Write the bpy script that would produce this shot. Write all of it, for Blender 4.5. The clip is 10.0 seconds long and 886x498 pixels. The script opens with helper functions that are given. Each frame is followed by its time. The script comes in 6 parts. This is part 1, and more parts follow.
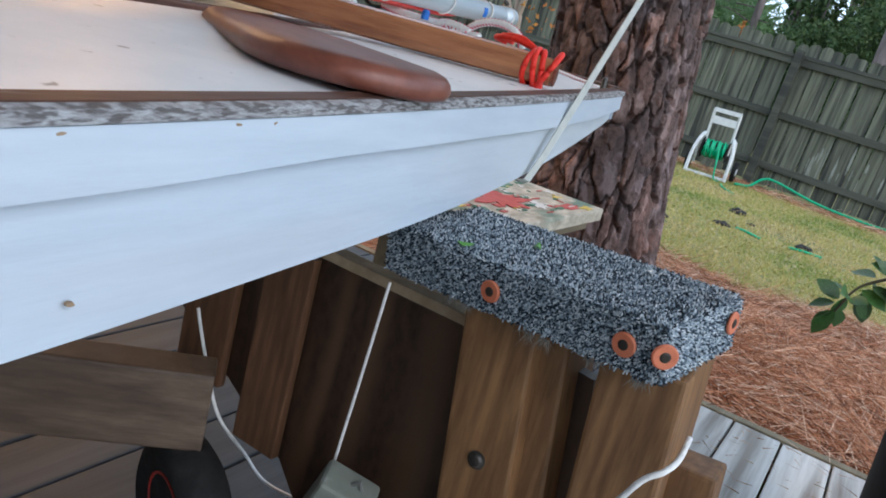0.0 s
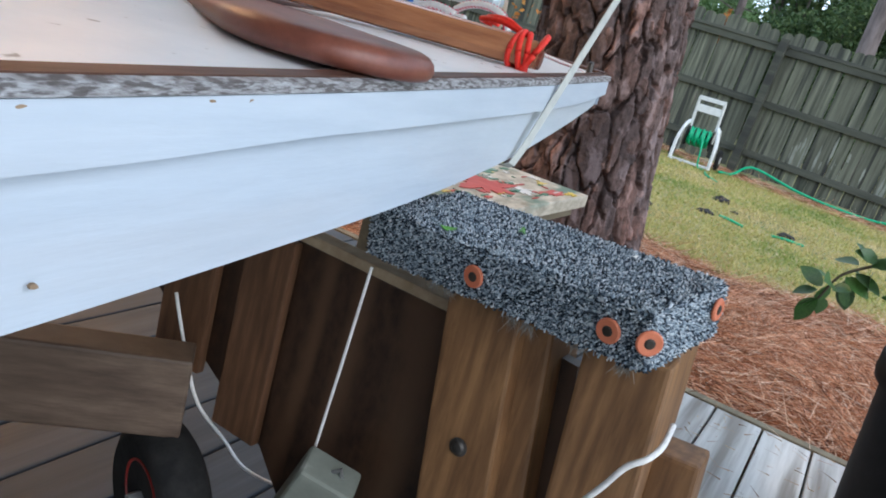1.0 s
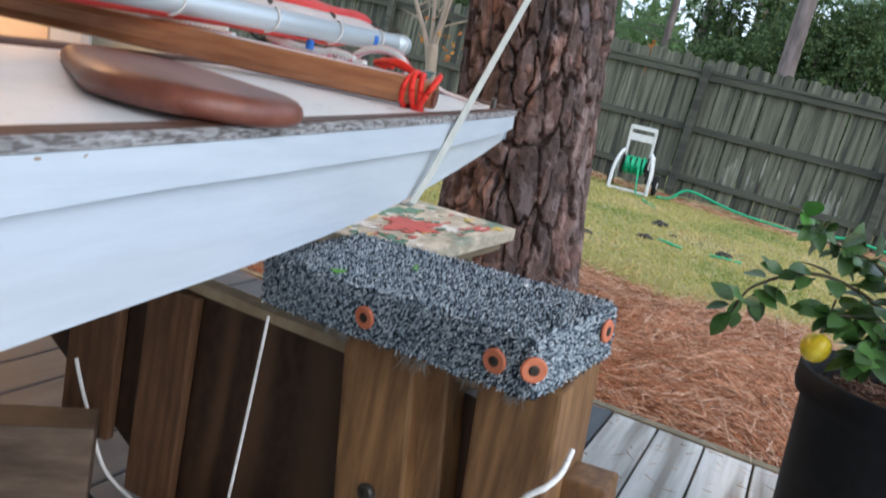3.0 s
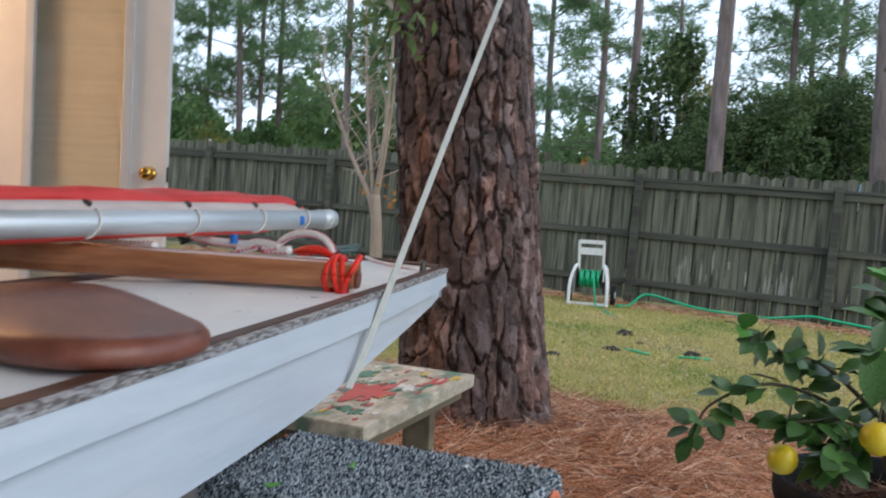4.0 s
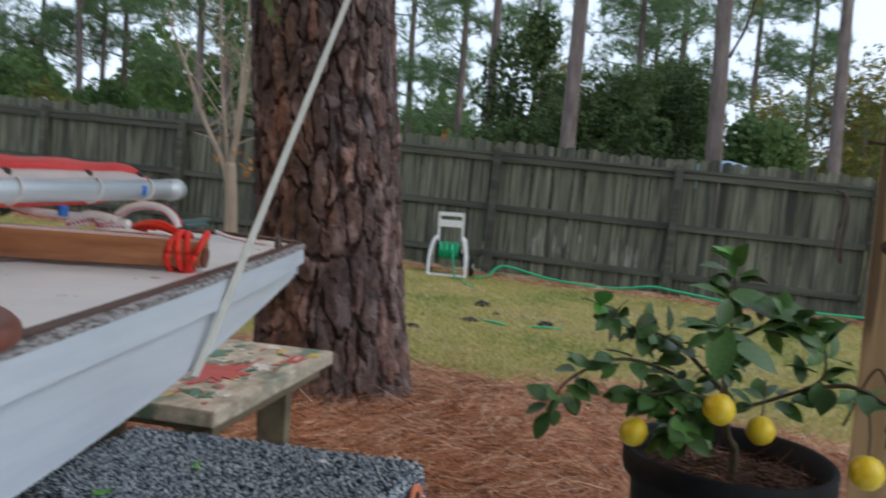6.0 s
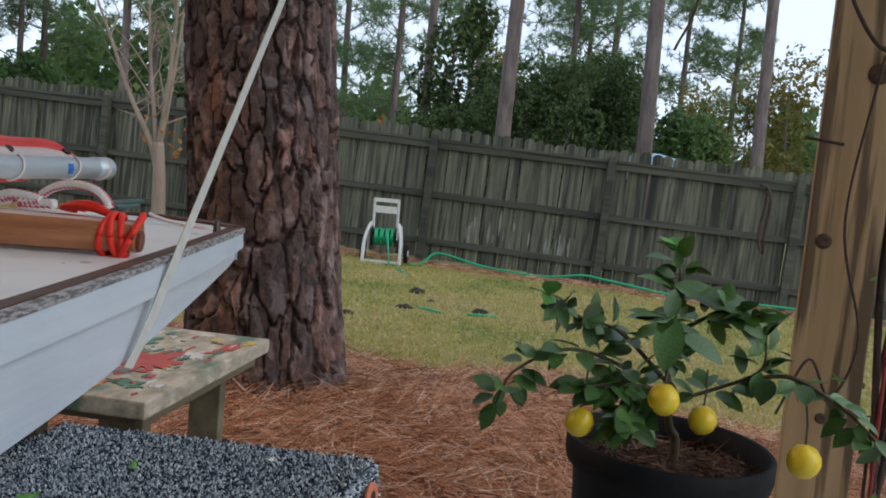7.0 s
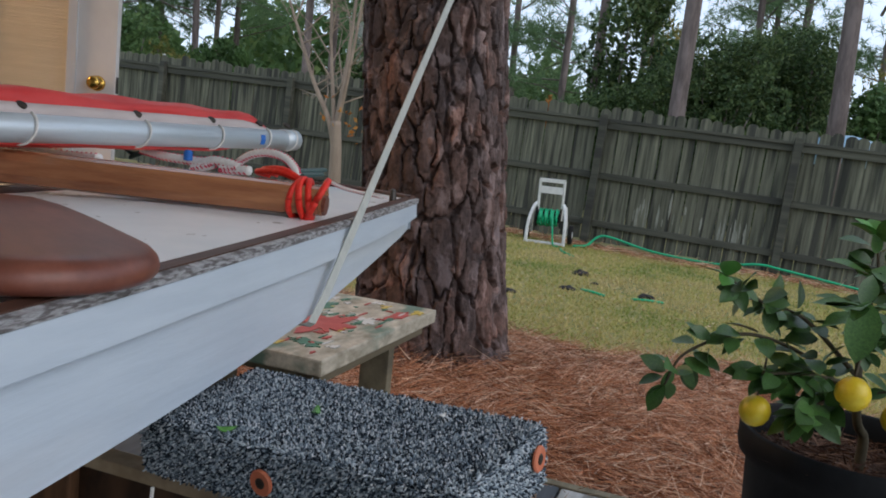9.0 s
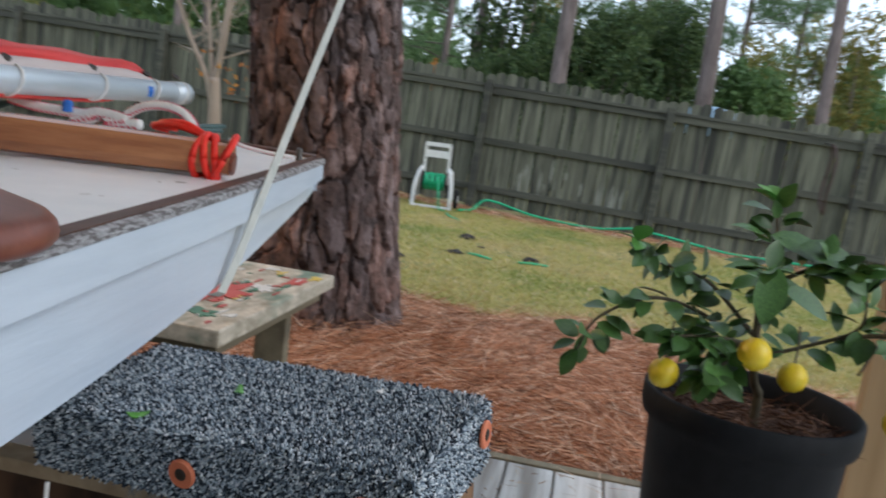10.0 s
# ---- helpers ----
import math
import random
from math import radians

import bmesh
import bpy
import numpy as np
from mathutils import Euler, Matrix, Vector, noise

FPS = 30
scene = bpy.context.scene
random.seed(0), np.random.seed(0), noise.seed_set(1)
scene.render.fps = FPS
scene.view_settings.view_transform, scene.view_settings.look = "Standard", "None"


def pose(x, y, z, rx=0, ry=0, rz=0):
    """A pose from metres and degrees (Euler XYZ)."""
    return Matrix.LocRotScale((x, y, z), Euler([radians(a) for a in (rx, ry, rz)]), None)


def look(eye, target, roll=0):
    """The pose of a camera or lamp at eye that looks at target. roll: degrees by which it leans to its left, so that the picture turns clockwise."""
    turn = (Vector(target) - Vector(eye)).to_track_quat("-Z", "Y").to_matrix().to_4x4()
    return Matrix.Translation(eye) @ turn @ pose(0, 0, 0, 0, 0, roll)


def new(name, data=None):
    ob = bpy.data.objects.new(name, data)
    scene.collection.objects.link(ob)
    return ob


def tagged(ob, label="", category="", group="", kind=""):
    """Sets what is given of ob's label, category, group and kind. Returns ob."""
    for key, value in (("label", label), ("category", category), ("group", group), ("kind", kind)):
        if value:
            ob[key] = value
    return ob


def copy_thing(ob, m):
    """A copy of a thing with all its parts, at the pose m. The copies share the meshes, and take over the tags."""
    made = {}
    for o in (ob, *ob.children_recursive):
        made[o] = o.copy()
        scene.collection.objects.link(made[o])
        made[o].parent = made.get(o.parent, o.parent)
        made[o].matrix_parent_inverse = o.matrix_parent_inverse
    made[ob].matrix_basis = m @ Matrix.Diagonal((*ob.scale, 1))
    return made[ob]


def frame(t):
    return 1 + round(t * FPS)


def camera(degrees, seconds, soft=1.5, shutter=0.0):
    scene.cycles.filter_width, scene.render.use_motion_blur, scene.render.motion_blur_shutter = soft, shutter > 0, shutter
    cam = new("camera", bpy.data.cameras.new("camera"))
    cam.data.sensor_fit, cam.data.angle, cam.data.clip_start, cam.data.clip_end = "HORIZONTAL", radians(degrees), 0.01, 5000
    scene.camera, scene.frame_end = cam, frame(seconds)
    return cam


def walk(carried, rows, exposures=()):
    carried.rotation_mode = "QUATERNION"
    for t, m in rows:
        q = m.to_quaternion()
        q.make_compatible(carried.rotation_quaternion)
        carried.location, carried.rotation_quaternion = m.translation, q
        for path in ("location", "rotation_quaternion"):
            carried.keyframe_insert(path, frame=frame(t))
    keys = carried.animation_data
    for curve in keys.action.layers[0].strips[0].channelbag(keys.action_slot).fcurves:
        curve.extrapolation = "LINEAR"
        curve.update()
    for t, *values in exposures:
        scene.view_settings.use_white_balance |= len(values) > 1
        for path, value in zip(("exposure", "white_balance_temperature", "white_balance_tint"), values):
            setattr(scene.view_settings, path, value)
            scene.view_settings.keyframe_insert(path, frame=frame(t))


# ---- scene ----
cam = camera(59.7, 10.0, soft=1.8, shutter=0.5)
PATH = [
    (0, (0.015, 0.223, 1.016), (-0.892, 1.920, 0.470), 15.1),
    (0.5, (0.010, 0.233, 1.012), (-0.878, 1.934, 0.447), 15.7),
    (1, (0.011, 0.237, 1.010), (-0.851, 1.950, 0.442), 15.8),
    (1.5, (0.015, 0.240, 1.010), (-0.796, 1.979, 0.445), 15.9),
    (2, (0.018, 0.243, 1.010), (-0.725, 2.017, 0.460), 16.0),
    (2.2, (0.019, 0.247, 1.012), (-0.702, 2.033, 0.471), 15.7),
    (3.3, (0.089, 0.279, 1.039), (-0.749, 2.065, 0.711), 10.4),
    (3.5, (0.090, 0.282, 1.060), (-0.756, 2.079, 0.829), 9.0),
    (4, (0.114, 0.299, 1.087), (-0.665, 2.139, 1.004), 3.0),
    (4.5, (0.122, 0.303, 1.092), (-0.637, 2.153, 1.068), 1.9),
    (5, (0.120, 0.300, 1.108), (-0.630, 2.153, 1.083), 0.6),
    (5.5, (0.104, 0.321, 1.110), (-0.533, 2.217, 1.095), 1.1),
    (6, (0.095, 0.353, 1.095), (-0.336, 2.301, 0.958), 4.0),
    (6.2, (0.081, 0.365, 1.092), (-0.266, 2.329, 0.946), 4.9),
    (7.3, (0.060, 0.402, 1.091), (-0.195, 2.379, 0.926), 5.2),
    (7.5, (0.064, 0.415, 1.085), (-0.225, 2.386, 0.911), 5.7),
    (8, (0.050, 0.378, 1.086), (-0.471, 2.297, 0.868), 7.0),
    (8.5, (0.048, 0.365, 1.077), (-0.615, 2.235, 0.823), 6.5),
    (9, (0.051, 0.377, 1.074), (-0.605, 2.250, 0.828), 6.0),
    (9.5, (0.044, 0.399, 1.071), (-0.555, 2.287, 0.793), 5.5),
    (10, (-0.020, 0.418, 1.060), (-0.369, 2.364, 0.757), 7.3),
]
walk(cam, [(t, look(eye, target, roll)) for t, eye, target, roll in PATH],
     [(0, 0.30, 5750, 7), (2.2, 0.68, 5950, 8), (3.5, 0.27, 6050, 9), (4.5, -0.06, 6200, 9), (5.5, -0.20, 6300, 10), (7.5, -0.34, 6350, 10), (9.2, -0.36, 6150, 10), (10, 0.06, 6200, 9)])

# ---------------- light ----------------
world = bpy.data.worlds.new("overcast_evening")
scene.world = world
world.use_nodes = True
wn, wl = world.node_tree.nodes, world.node_tree.links
sky = wn.new("ShaderNodeTexSky")
sky.sky_type, sky.sun_disc = "NISHITA", False
sky.sun_elevation, sky.sun_rotation = radians(35), radians(110)
sky.dust_density, sky.air_density = 3.0, 1.0
veil = wn.new("ShaderNodeMix")
veil.data_type = "RGBA"
veil.inputs["Factor"].default_value = 0.72
veil.inputs["B"].default_value = (7.2, 8.1, 9.4, 1)
wl.new(sky.outputs["Color"], veil.inputs["A"])
wl.new(veil.outputs["Result"], wn["Background"].inputs["Color"])
wn["Background"].inputs["Strength"].default_value = 0.20
sun = new("sun", bpy.data.lights.new("sun", "SUN"))
sun.data.energy, sun.data.angle, sun.data.color = 0.3, radians(40), (1.0, 0.96, 0.92)
sun.matrix_world = look((8, -3, 6), (0, 0, 0))

# ---------------- materials ----------------


def surf(name, a, b, scale=20, rough=0.6, bump=0.15, stretch=(1, 1, 1), metal=0.0, stain=None, stain_scale=2.0,
         stain_at=0.55, stain_amount=0.8, vary=0.0, island=0.0, spec=0.5, dist=0.004, soft=0.12, grain=5):
    """A two-scale procedural surface: grain between a and b, stains of another colour, relief."""
    m = bpy.data.materials.new(name)
    m.use_nodes = True
    n, k = m.node_tree.nodes, m.node_tree.links
    p = n["Principled BSDF"]
    co = n.new("ShaderNodeTexCoord")
    mp = n.new("ShaderNodeMapping")
    mp.inputs["Scale"].default_value = stretch
    k.new(co.outputs["Object"], mp.inputs["Vector"])
    vec = mp.outputs["Vector"]
    info = None
    if vary:
        info = n.new("ShaderNodeObjectInfo")
        sh = n.new("ShaderNodeVectorMath")
        sh.operation = "MULTIPLY_ADD"
        comb = n.new("ShaderNodeCombineXYZ")
        for i in range(3):
            k.new(info.outputs["Random"], comb.inputs[i])
        sh.inputs[1].default_value = (37, 61, 53)
        k.new(comb.outputs[0], sh.inputs[0])
        k.new(vec, sh.inputs[2])
        vec = sh.outputs[0]
    g = n.new("ShaderNodeTexNoise")
    g.inputs["Scale"].default_value, g.inputs["Detail"].default_value, g.inputs["Roughness"].default_value = scale, grain, 0.65
    k.new(vec, g.inputs["Vector"])
    r = n.new("ShaderNodeValToRGB")
    r.color_ramp.elements[0].position, r.color_ramp.elements[1].position = 0.32, 0.68
    r.color_ramp.elements[0].color, r.color_ramp.elements[1].color = (*a, 1), (*b, 1)
    k.new(g.outputs["Fac"], r.inputs["Fac"])
    col = r.outputs["Color"]
    if stain:
        s = n.new("ShaderNodeTexNoise")
        s.inputs["Scale"].default_value, s.inputs["Detail"].default_value = stain_scale, 6
        k.new(vec, s.inputs["Vector"])
        q = n.new("ShaderNodeMapRange")
        q.inputs["From Min"].default_value, q.inputs["From Max"].default_value = stain_at, stain_at + soft
        q.inputs["To Max"].default_value = stain_amount
        k.new(s.outputs["Fac"], q.inputs["Value"])
        mx = n.new("ShaderNodeMix")
        mx.data_type = "RGBA"
        mx.inputs["B"].default_value = (*stain, 1)
        k.new(q.outputs["Result"], mx.inputs["Factor"])
        k.new(col, mx.inputs["A"])
        col = mx.outputs["Result"]
    if vary or island:
        hs = n.new("ShaderNodeHueSaturation")
        mr = n.new("ShaderNodeMapRange")
        w = vary or island
        mr.inputs["To Min"].default_value, mr.inputs["To Max"].default_value = 1 - w, 1 + w
        if vary:
            k.new(info.outputs["Random"], mr.inputs["Value"])
        else:
            geo = n.new("ShaderNodeNewGeometry")
            k.new(geo.outputs["Random Per Island"], mr.inputs["Value"])
        k.new(mr.outputs["Result"], hs.inputs["Value"])
        k.new(col, hs.inputs["Color"])
        col = hs.outputs["Color"]
    k.new(col, p.inputs["Base Color"])
    p.inputs["Roughness"].default_value, p.inputs["Metallic"].default_value = rough, metal
    p.inputs["Specular IOR Level"].default_value = spec
    if bump:
        bp = n.new("ShaderNodeBump")
        bp.inputs["Strength"].default_value, bp.inputs["Distance"].default_value = bump, dist
        k.new(g.outputs["Fac"], bp.inputs["Height"])
        k.new(bp.outputs["Normal"], p.inputs["Normal"])
    return m


def islands(name, stops, rough=0.8, through_light=0.0, patch=0.0, patch_scale=0.6):
    """A surface whose loose pieces take colours from a ramp at random."""
    m = bpy.data.materials.new(name)
    m.use_nodes = True
    n, k = m.node_tree.nodes, m.node_tree.links
    p = n["Principled BSDF"]
    geo = n.new("ShaderNodeNewGeometry")
    r = n.new("ShaderNodeValToRGB")
    e = r.color_ramp.elements
    while len(e) < len(stops):
        e.new(0.5)
    for i, (at, c) in enumerate(stops):
        e[i].position, e[i].color = at, (*c, 1)
    val = geo.outputs["Random Per Island"]
    if patch:
        co = n.new("ShaderNodeTexCoord")
        t = n.new("ShaderNodeTexNoise")
        t.inputs["Scale"].default_value, t.inputs["Detail"].default_value = patch_scale, 4
        k.new(co.outputs["Object"], t.inputs["Vector"])
        mr = n.new("ShaderNodeMapRange")
        mr.inputs["From Min"].default_value, mr.inputs["From Max"].default_value = 0.3, 0.7
        k.new(t.outputs["Fac"], mr.inputs["Value"])
        mx = n.new("ShaderNodeMix")
        mx.inputs["Factor"].default_value = patch
        k.new(val, mx.inputs["A"])
        k.new(mr.outputs["Result"], mx.inputs["B"])
        val = mx.outputs["Result"]
    k.new(val, r.inputs["Fac"])
    k.new(r.outputs["Color"], p.inputs["Base Color"])
    p.inputs["Roughness"].default_value = rough
    p.inputs["Specular IOR Level"].default_value = 0.25
    if through_light:
        out = n["Material Output"]
        tr = n.new("ShaderNodeBsdfTranslucent")
        k.new(r.outputs["Color"], tr.inputs["Color"])
        ms = n.new("ShaderNodeMixShader")
        ms.inputs["Fac"].default_value = through_light
        k.new(p.outputs[0], ms.inputs[1])
        k.new(tr.outputs[0], ms.inputs[2])
        k.new(ms.outputs[0], out.inputs["Surface"])
    return m


M = {}
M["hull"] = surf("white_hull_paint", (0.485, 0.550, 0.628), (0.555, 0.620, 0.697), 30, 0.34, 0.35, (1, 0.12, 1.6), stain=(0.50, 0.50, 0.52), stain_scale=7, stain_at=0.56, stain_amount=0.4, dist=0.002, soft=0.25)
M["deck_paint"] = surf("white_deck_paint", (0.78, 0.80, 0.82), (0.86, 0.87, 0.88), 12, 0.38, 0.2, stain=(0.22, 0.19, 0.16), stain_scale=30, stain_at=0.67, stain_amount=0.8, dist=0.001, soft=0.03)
M["rail_brown"] = surf("worn_varnished_trim", (0.055, 0.024, 0.016), (0.13, 0.062, 0.04), 40, 0.5, 0.3, (1, 0.12, 1), stain=(0.5, 0.47, 0.45), stain_scale=30, stain_at=0.68, stain_amount=0.6)
M["rail_peel"] = surf("peeling_white_rub_rail", (0.24, 0.22, 0.22), (0.55, 0.56, 0.58), 420, 0.7, 0.9, (0.2, 0.2, 1), stain=(0.060, 0.044, 0.038), stain_scale=330, stain_at=0.46, stain_amount=0.75, soft=0.12)
M["chip"] = surf("bare_chipped_wood", (0.22, 0.15, 0.09), (0.36, 0.26, 0.17), 60, 0.8, 0.3)
M["varnish"] = surf("varnished_oar_wood", (0.23, 0.085, 0.040), (0.44, 0.195, 0.092), 60, 0.22, 0.08, (0.06, 0.3, 1), stain=(0.12, 0.04, 0.016), stain_scale=7, stain_at=0.56, stain_amount=0.55, dist=0.001)
M["mahogany"] = surf("dull_red_brown_board", (0.115, 0.036, 0.024), (0.22, 0.074, 0.048), 26, 0.38, 0.22, (1, 0.25, 1), stain=(0.27, 0.125, 0.09), stain_scale=17, stain_at=0.60, stain_amount=0.55, dist=0.001)
M["alu"] = surf("dull_aluminium_tube", (0.52, 0.58, 0.63), (0.64, 0.70, 0.74), 35, 0.42, 0.08, (1, 0.1, 1), metal=0.45, stain=(0.36, 0.38, 0.38), stain_scale=14, stain_at=0.6, stain_amount=0.5, dist=0.001)
M["sail_red"] = surf("red_sailcloth", (0.56, 0.028, 0.026), (0.70, 0.06, 0.05), 14, 0.55, 0.25, (1, 0.4, 1), dist=0.01)
M["sail_white"] = surf("off_white_sailcloth", (0.47, 0.40, 0.385), (0.58, 0.50, 0.48), 12, 0.6, 0.2, (1, 0.4, 1), dist=0.008)
M["rope_white"] = surf("white_cord", (0.66, 0.65, 0.63), (0.82, 0.81, 0.79), 160, 0.8, 0.5)
M["strap"] = surf("translucent_white_webbing", (0.40, 0.42, 0.39), (0.50, 0.51, 0.47), 90, 0.55, 0.3, (1, 1, 0.2))
M["rope_red"] = surf("bright_red_cord", (0.66, 0.012, 0.006), (0.85, 0.035, 0.015), 140, 0.5, 0.5)
M["blue_tape"] = surf("blue_tape", (0.01, 0.10, 0.42), (0.02, 0.15, 0.52), 60, 0.6, 0.1)
M["fleck"] = surf("red_rope_fleck", (0.42, 0.02, 0.06), (0.6, 0.04, 0.09), 80, 0.7, 0.1)
M["grommet"] = surf("dark_brass_grommet", (0.02, 0.016, 0.014), (0.06, 0.045, 0.03), 60, 0.5, 0.1, metal=0.4)
M["green_fitting"] = surf("dark_green_fitting", (0.015, 0.05, 0.05), (0.035, 0.085, 0.08), 40, 0.4, 0.1)
M["lumber_end"] = surf("pale_cut_wood_edge", (0.32, 0.23, 0.14), (0.45, 0.35, 0.23), 40, 0.7, 0.2)
M["deckboard"] = surf("weathered_grey_deck_board", (0.40, 0.39, 0.365), (0.66, 0.65, 0.62), 30, 0.7, 0.45, (1, 0.045, 1), stain=(0.17, 0.145, 0.115), stain_scale=14, stain_at=0.52, stain_amount=0.8, vary=0.2, dist=0.003)
# darker copy of the deck board: shade beneath the boat put into the colour
M["deckboard_shaded"] = surf("deck_board_painted_shade", (0.022, 0.026, 0.032), (0.064, 0.072, 0.084), 22, 0.5, 0.45, (1, 0.05, 1), stain=(0.05, 0.05, 0.05), stain_scale=9, stain_at=0.5, stain_amount=0.8, vary=0.2, dist=0.003)
M["post_wood"] = surf("treated_yellow_post", (0.31, 0.205, 0.098), (0.46, 0.32, 0.170), 11, 0.62, 0.35, (1, 1, 0.05), stain=(0.075, 0.045, 0.022), stain_scale=17, stain_at=0.55, stain_amount=0.85, dist=0.003, soft=0.06)
M["knot"] = surf("dark_wood_knot", (0.03, 0.017, 0.009), (0.10, 0.055, 0.028), 60, 0.6, 0.3)
M["fence"] = surf("mossy_grey_fence_board", (0.042, 0.045, 0.030), (0.172, 0.172, 0.122), 20, 0.85, 0.6, (1, 1, 0.05), stain=(0.020, 0.021, 0.017), stain_scale=14, stain_at=0.50, stain_amount=0.85, vary=0.24, dist=0.004)
M["fence_rail"] = surf("dark_wet_fence_rail", (0.036, 0.038, 0.028), (0.095, 0.095, 0.070), 14, 0.85, 0.5, (0.08, 1, 1), stain=(0.028, 0.028, 0.024), stain_scale=5, stain_at=0.5, stain_amount=0.75, vary=0.15)
M["lichen"] = surf("pale_lichen_patch", (0.16, 0.165, 0.130), (0.27, 0.275, 0.230), 20, 0.9, 0.3, (1, 1, 0.3))
M["bench_top"] = surf("paint_splashed_bench_top", (0.26, 0.225, 0.16), (0.64, 0.58, 0.47), 26, 0.6, 0.3, (1, 0.5, 1), stain=(0.10, 0.19, 0.14), stain_scale=11, stain_at=0.54, stain_amount=0.85, dist=0.002)
M["bench_wood"] = surf("weathered_bench_wood", (0.12, 0.098, 0.06), (0.215, 0.18, 0.115), 20, 0.75, 0.35, (1, 0.1, 1), stain=(0.09, 0.075, 0.05), stain_scale=7, stain_at=0.55, stain_amount=0.6, vary=0.1)
M["red_splash"] = surf("dried_red_paint", (0.42, 0.07, 0.06), (0.55, 0.12, 0.10), 30, 0.5, 0.2)
M["yellow_splash"] = surf("dried_yellow_paint", (0.60, 0.44, 0.07), (0.72, 0.55, 0.15), 30, 0.5, 0.2)
M["green_splash"] = surf("dried_green_paint", (0.06, 0.17, 0.11), (0.12, 0.26, 0.18), 30, 0.5, 0.2)
M["white_splash"] = surf("dried_white_paint", (0.58, 0.56, 0.52), (0.7, 0.69, 0.66), 30, 0.5, 0.2)
M["pot"] = surf("black_plastic_pot", (0.006, 0.007, 0.008), (0.011, 0.012, 0.014), 30, 0.65, 0.1, stain=(0.022, 0.022, 0.024), stain_scale=9, stain_at=0.64, stain_amount=0.4, spec=0.16)
M["soil"] = surf("bark_mulch_soil", (0.035, 0.018, 0.012), (0.12, 0.065, 0.042), 45, 0.95, 0.9, dist=0.012)
M["citrus"] = surf("glossy_citrus_leaf", (0.030, 0.085, 0.020), (0.080, 0.175, 0.038), 25, 0.40, 0.1, vary=0.35)
M["citrus_young"] = surf("pale_young_leaf", (0.08, 0.24, 0.045), (0.13, 0.33, 0.07), 25, 0.35, 0.1, vary=0.2)
M["stem"] = surf("green_brown_stem", (0.05, 0.04, 0.022), (0.09, 0.075, 0.04), 40, 0.7, 0.3)
M["lemon"] = surf("ripe_lemon_skin", (0.72, 0.50, 0.018), (0.80, 0.60, 0.03), 120, 0.36, 0.25, stain=(0.62, 0.58, 0.06), stain_scale=12, stain_at=0.6, stain_amount=0.6, dist=0.001)
M["metal_white"] = surf("white_plastic_cart", (0.58, 0.58, 0.56), (0.70, 0.70, 0.68), 20, 0.5, 0.1, stain=(0.35, 0.34, 0.31), stain_scale=6, stain_at=0.6, stain_amount=0.5)
M["hose"] = surf("green_garden_hose", (0.006, 0.30, 0.13), (0.014, 0.42, 0.19), 50, 0.4, 0.1)
M["rubber"] = surf("black_tyre_rubber", (0.010, 0.010, 0.010), (0.022, 0.021, 0.020), 40, 0.85, 0.6, spec=0.2)
M["hub"] = surf("dark_red_hub", (0.22, 0.015, 0.012), (0.34, 0.03, 0.02), 30, 0.4, 0.1)
M["steel"] = surf("galvanised_bolt", (0.32, 0.33, 0.33), (0.45, 0.46, 0.46), 40, 0.4, 0.1, metal=0.9)
M["washer"] = surf("salmon_rubber_washer", (0.48, 0.13, 0.06), (0.58, 0.18, 0.09), 60, 0.6, 0.2, vary=0.15)
M["block"] = surf("grey_painted_block", (0.135, 0.148, 0.122), (0.21, 0.225, 0.192), 14, 0.75, 0.3, stain=(0.36, 0.37, 0.34), stain_scale=22, stain_at=0.56, stain_amount=0.7)
M["siding"] = surf("cream_house_wall", (0.62, 0.54, 0.46), (0.68, 0.60, 0.52), 6, 0.6, 0.05)
M["door_paint"] = surf("white_door_paint", (0.76, 0.73, 0.71), (0.82, 0.79, 0.77), 7, 0.4, 0.03)
M["door_trim"] = surf("grey_white_lite_frame", (0.56, 0.58, 0.61), (0.62, 0.64, 0.67), 8, 0.4, 0.03)
M["blind"] = surf("tan_blind_slat", (0.66, 0.60, 0.48), (0.74, 0.68, 0.55), 10, 0.5, 0.05, vary=0.05)
M["brass"] = surf("polished_brass", (0.62, 0.38, 0.08), (0.72, 0.46, 0.12), 20, 0.16, 0.03, metal=1.0)
M["dark_metal"] = surf("dark_strike_plate", (0.05, 0.045, 0.04), (0.10, 0.09, 0.08), 30, 0.4, 0.1, metal=0.7)
M["plaster"] = surf("warm_room_plaster", (0.60, 0.47, 0.33), (0.66, 0.52, 0.38), 5, 0.8, 0.03)
M["roofing"] = surf("brown_shingle", (0.06, 0.05, 0.045), (0.11, 0.095, 0.085), 30, 0.9, 0.5)
M["dirt"] = surf("dark_molehill_earth", (0.016, 0.014, 0.013), (0.045, 0.038, 0.034), 40, 0.95, 0.9, dist=0.02)
M["pole"] = surf("pale_utility_pole", (0.5, 0.5, 0.47), (0.6, 0.6, 0.57), 20, 0.6, 0.1)
M["tarp"] = surf("blue_tarp", (0.20, 0.34, 0.46), (0.30, 0.44, 0.56), 10, 0.5, 0.2)
M["tarp_y"] = surf("yellow_plastic", (0.55, 0.48, 0.05), (0.65, 0.58, 0.08), 10, 0.5, 0.2)
M["farbark"] = surf("grey_brown_pine_bark", (0.10, 0.078, 0.072), (0.22, 0.175, 0.165), 9, 0.95, 0.8, (1, 1, 0.25), stain=(0.24, 0.195, 0.185), stain_scale=5, stain_at=0.56, stain_amount=0.6, dist=0.03, vary=0.15)
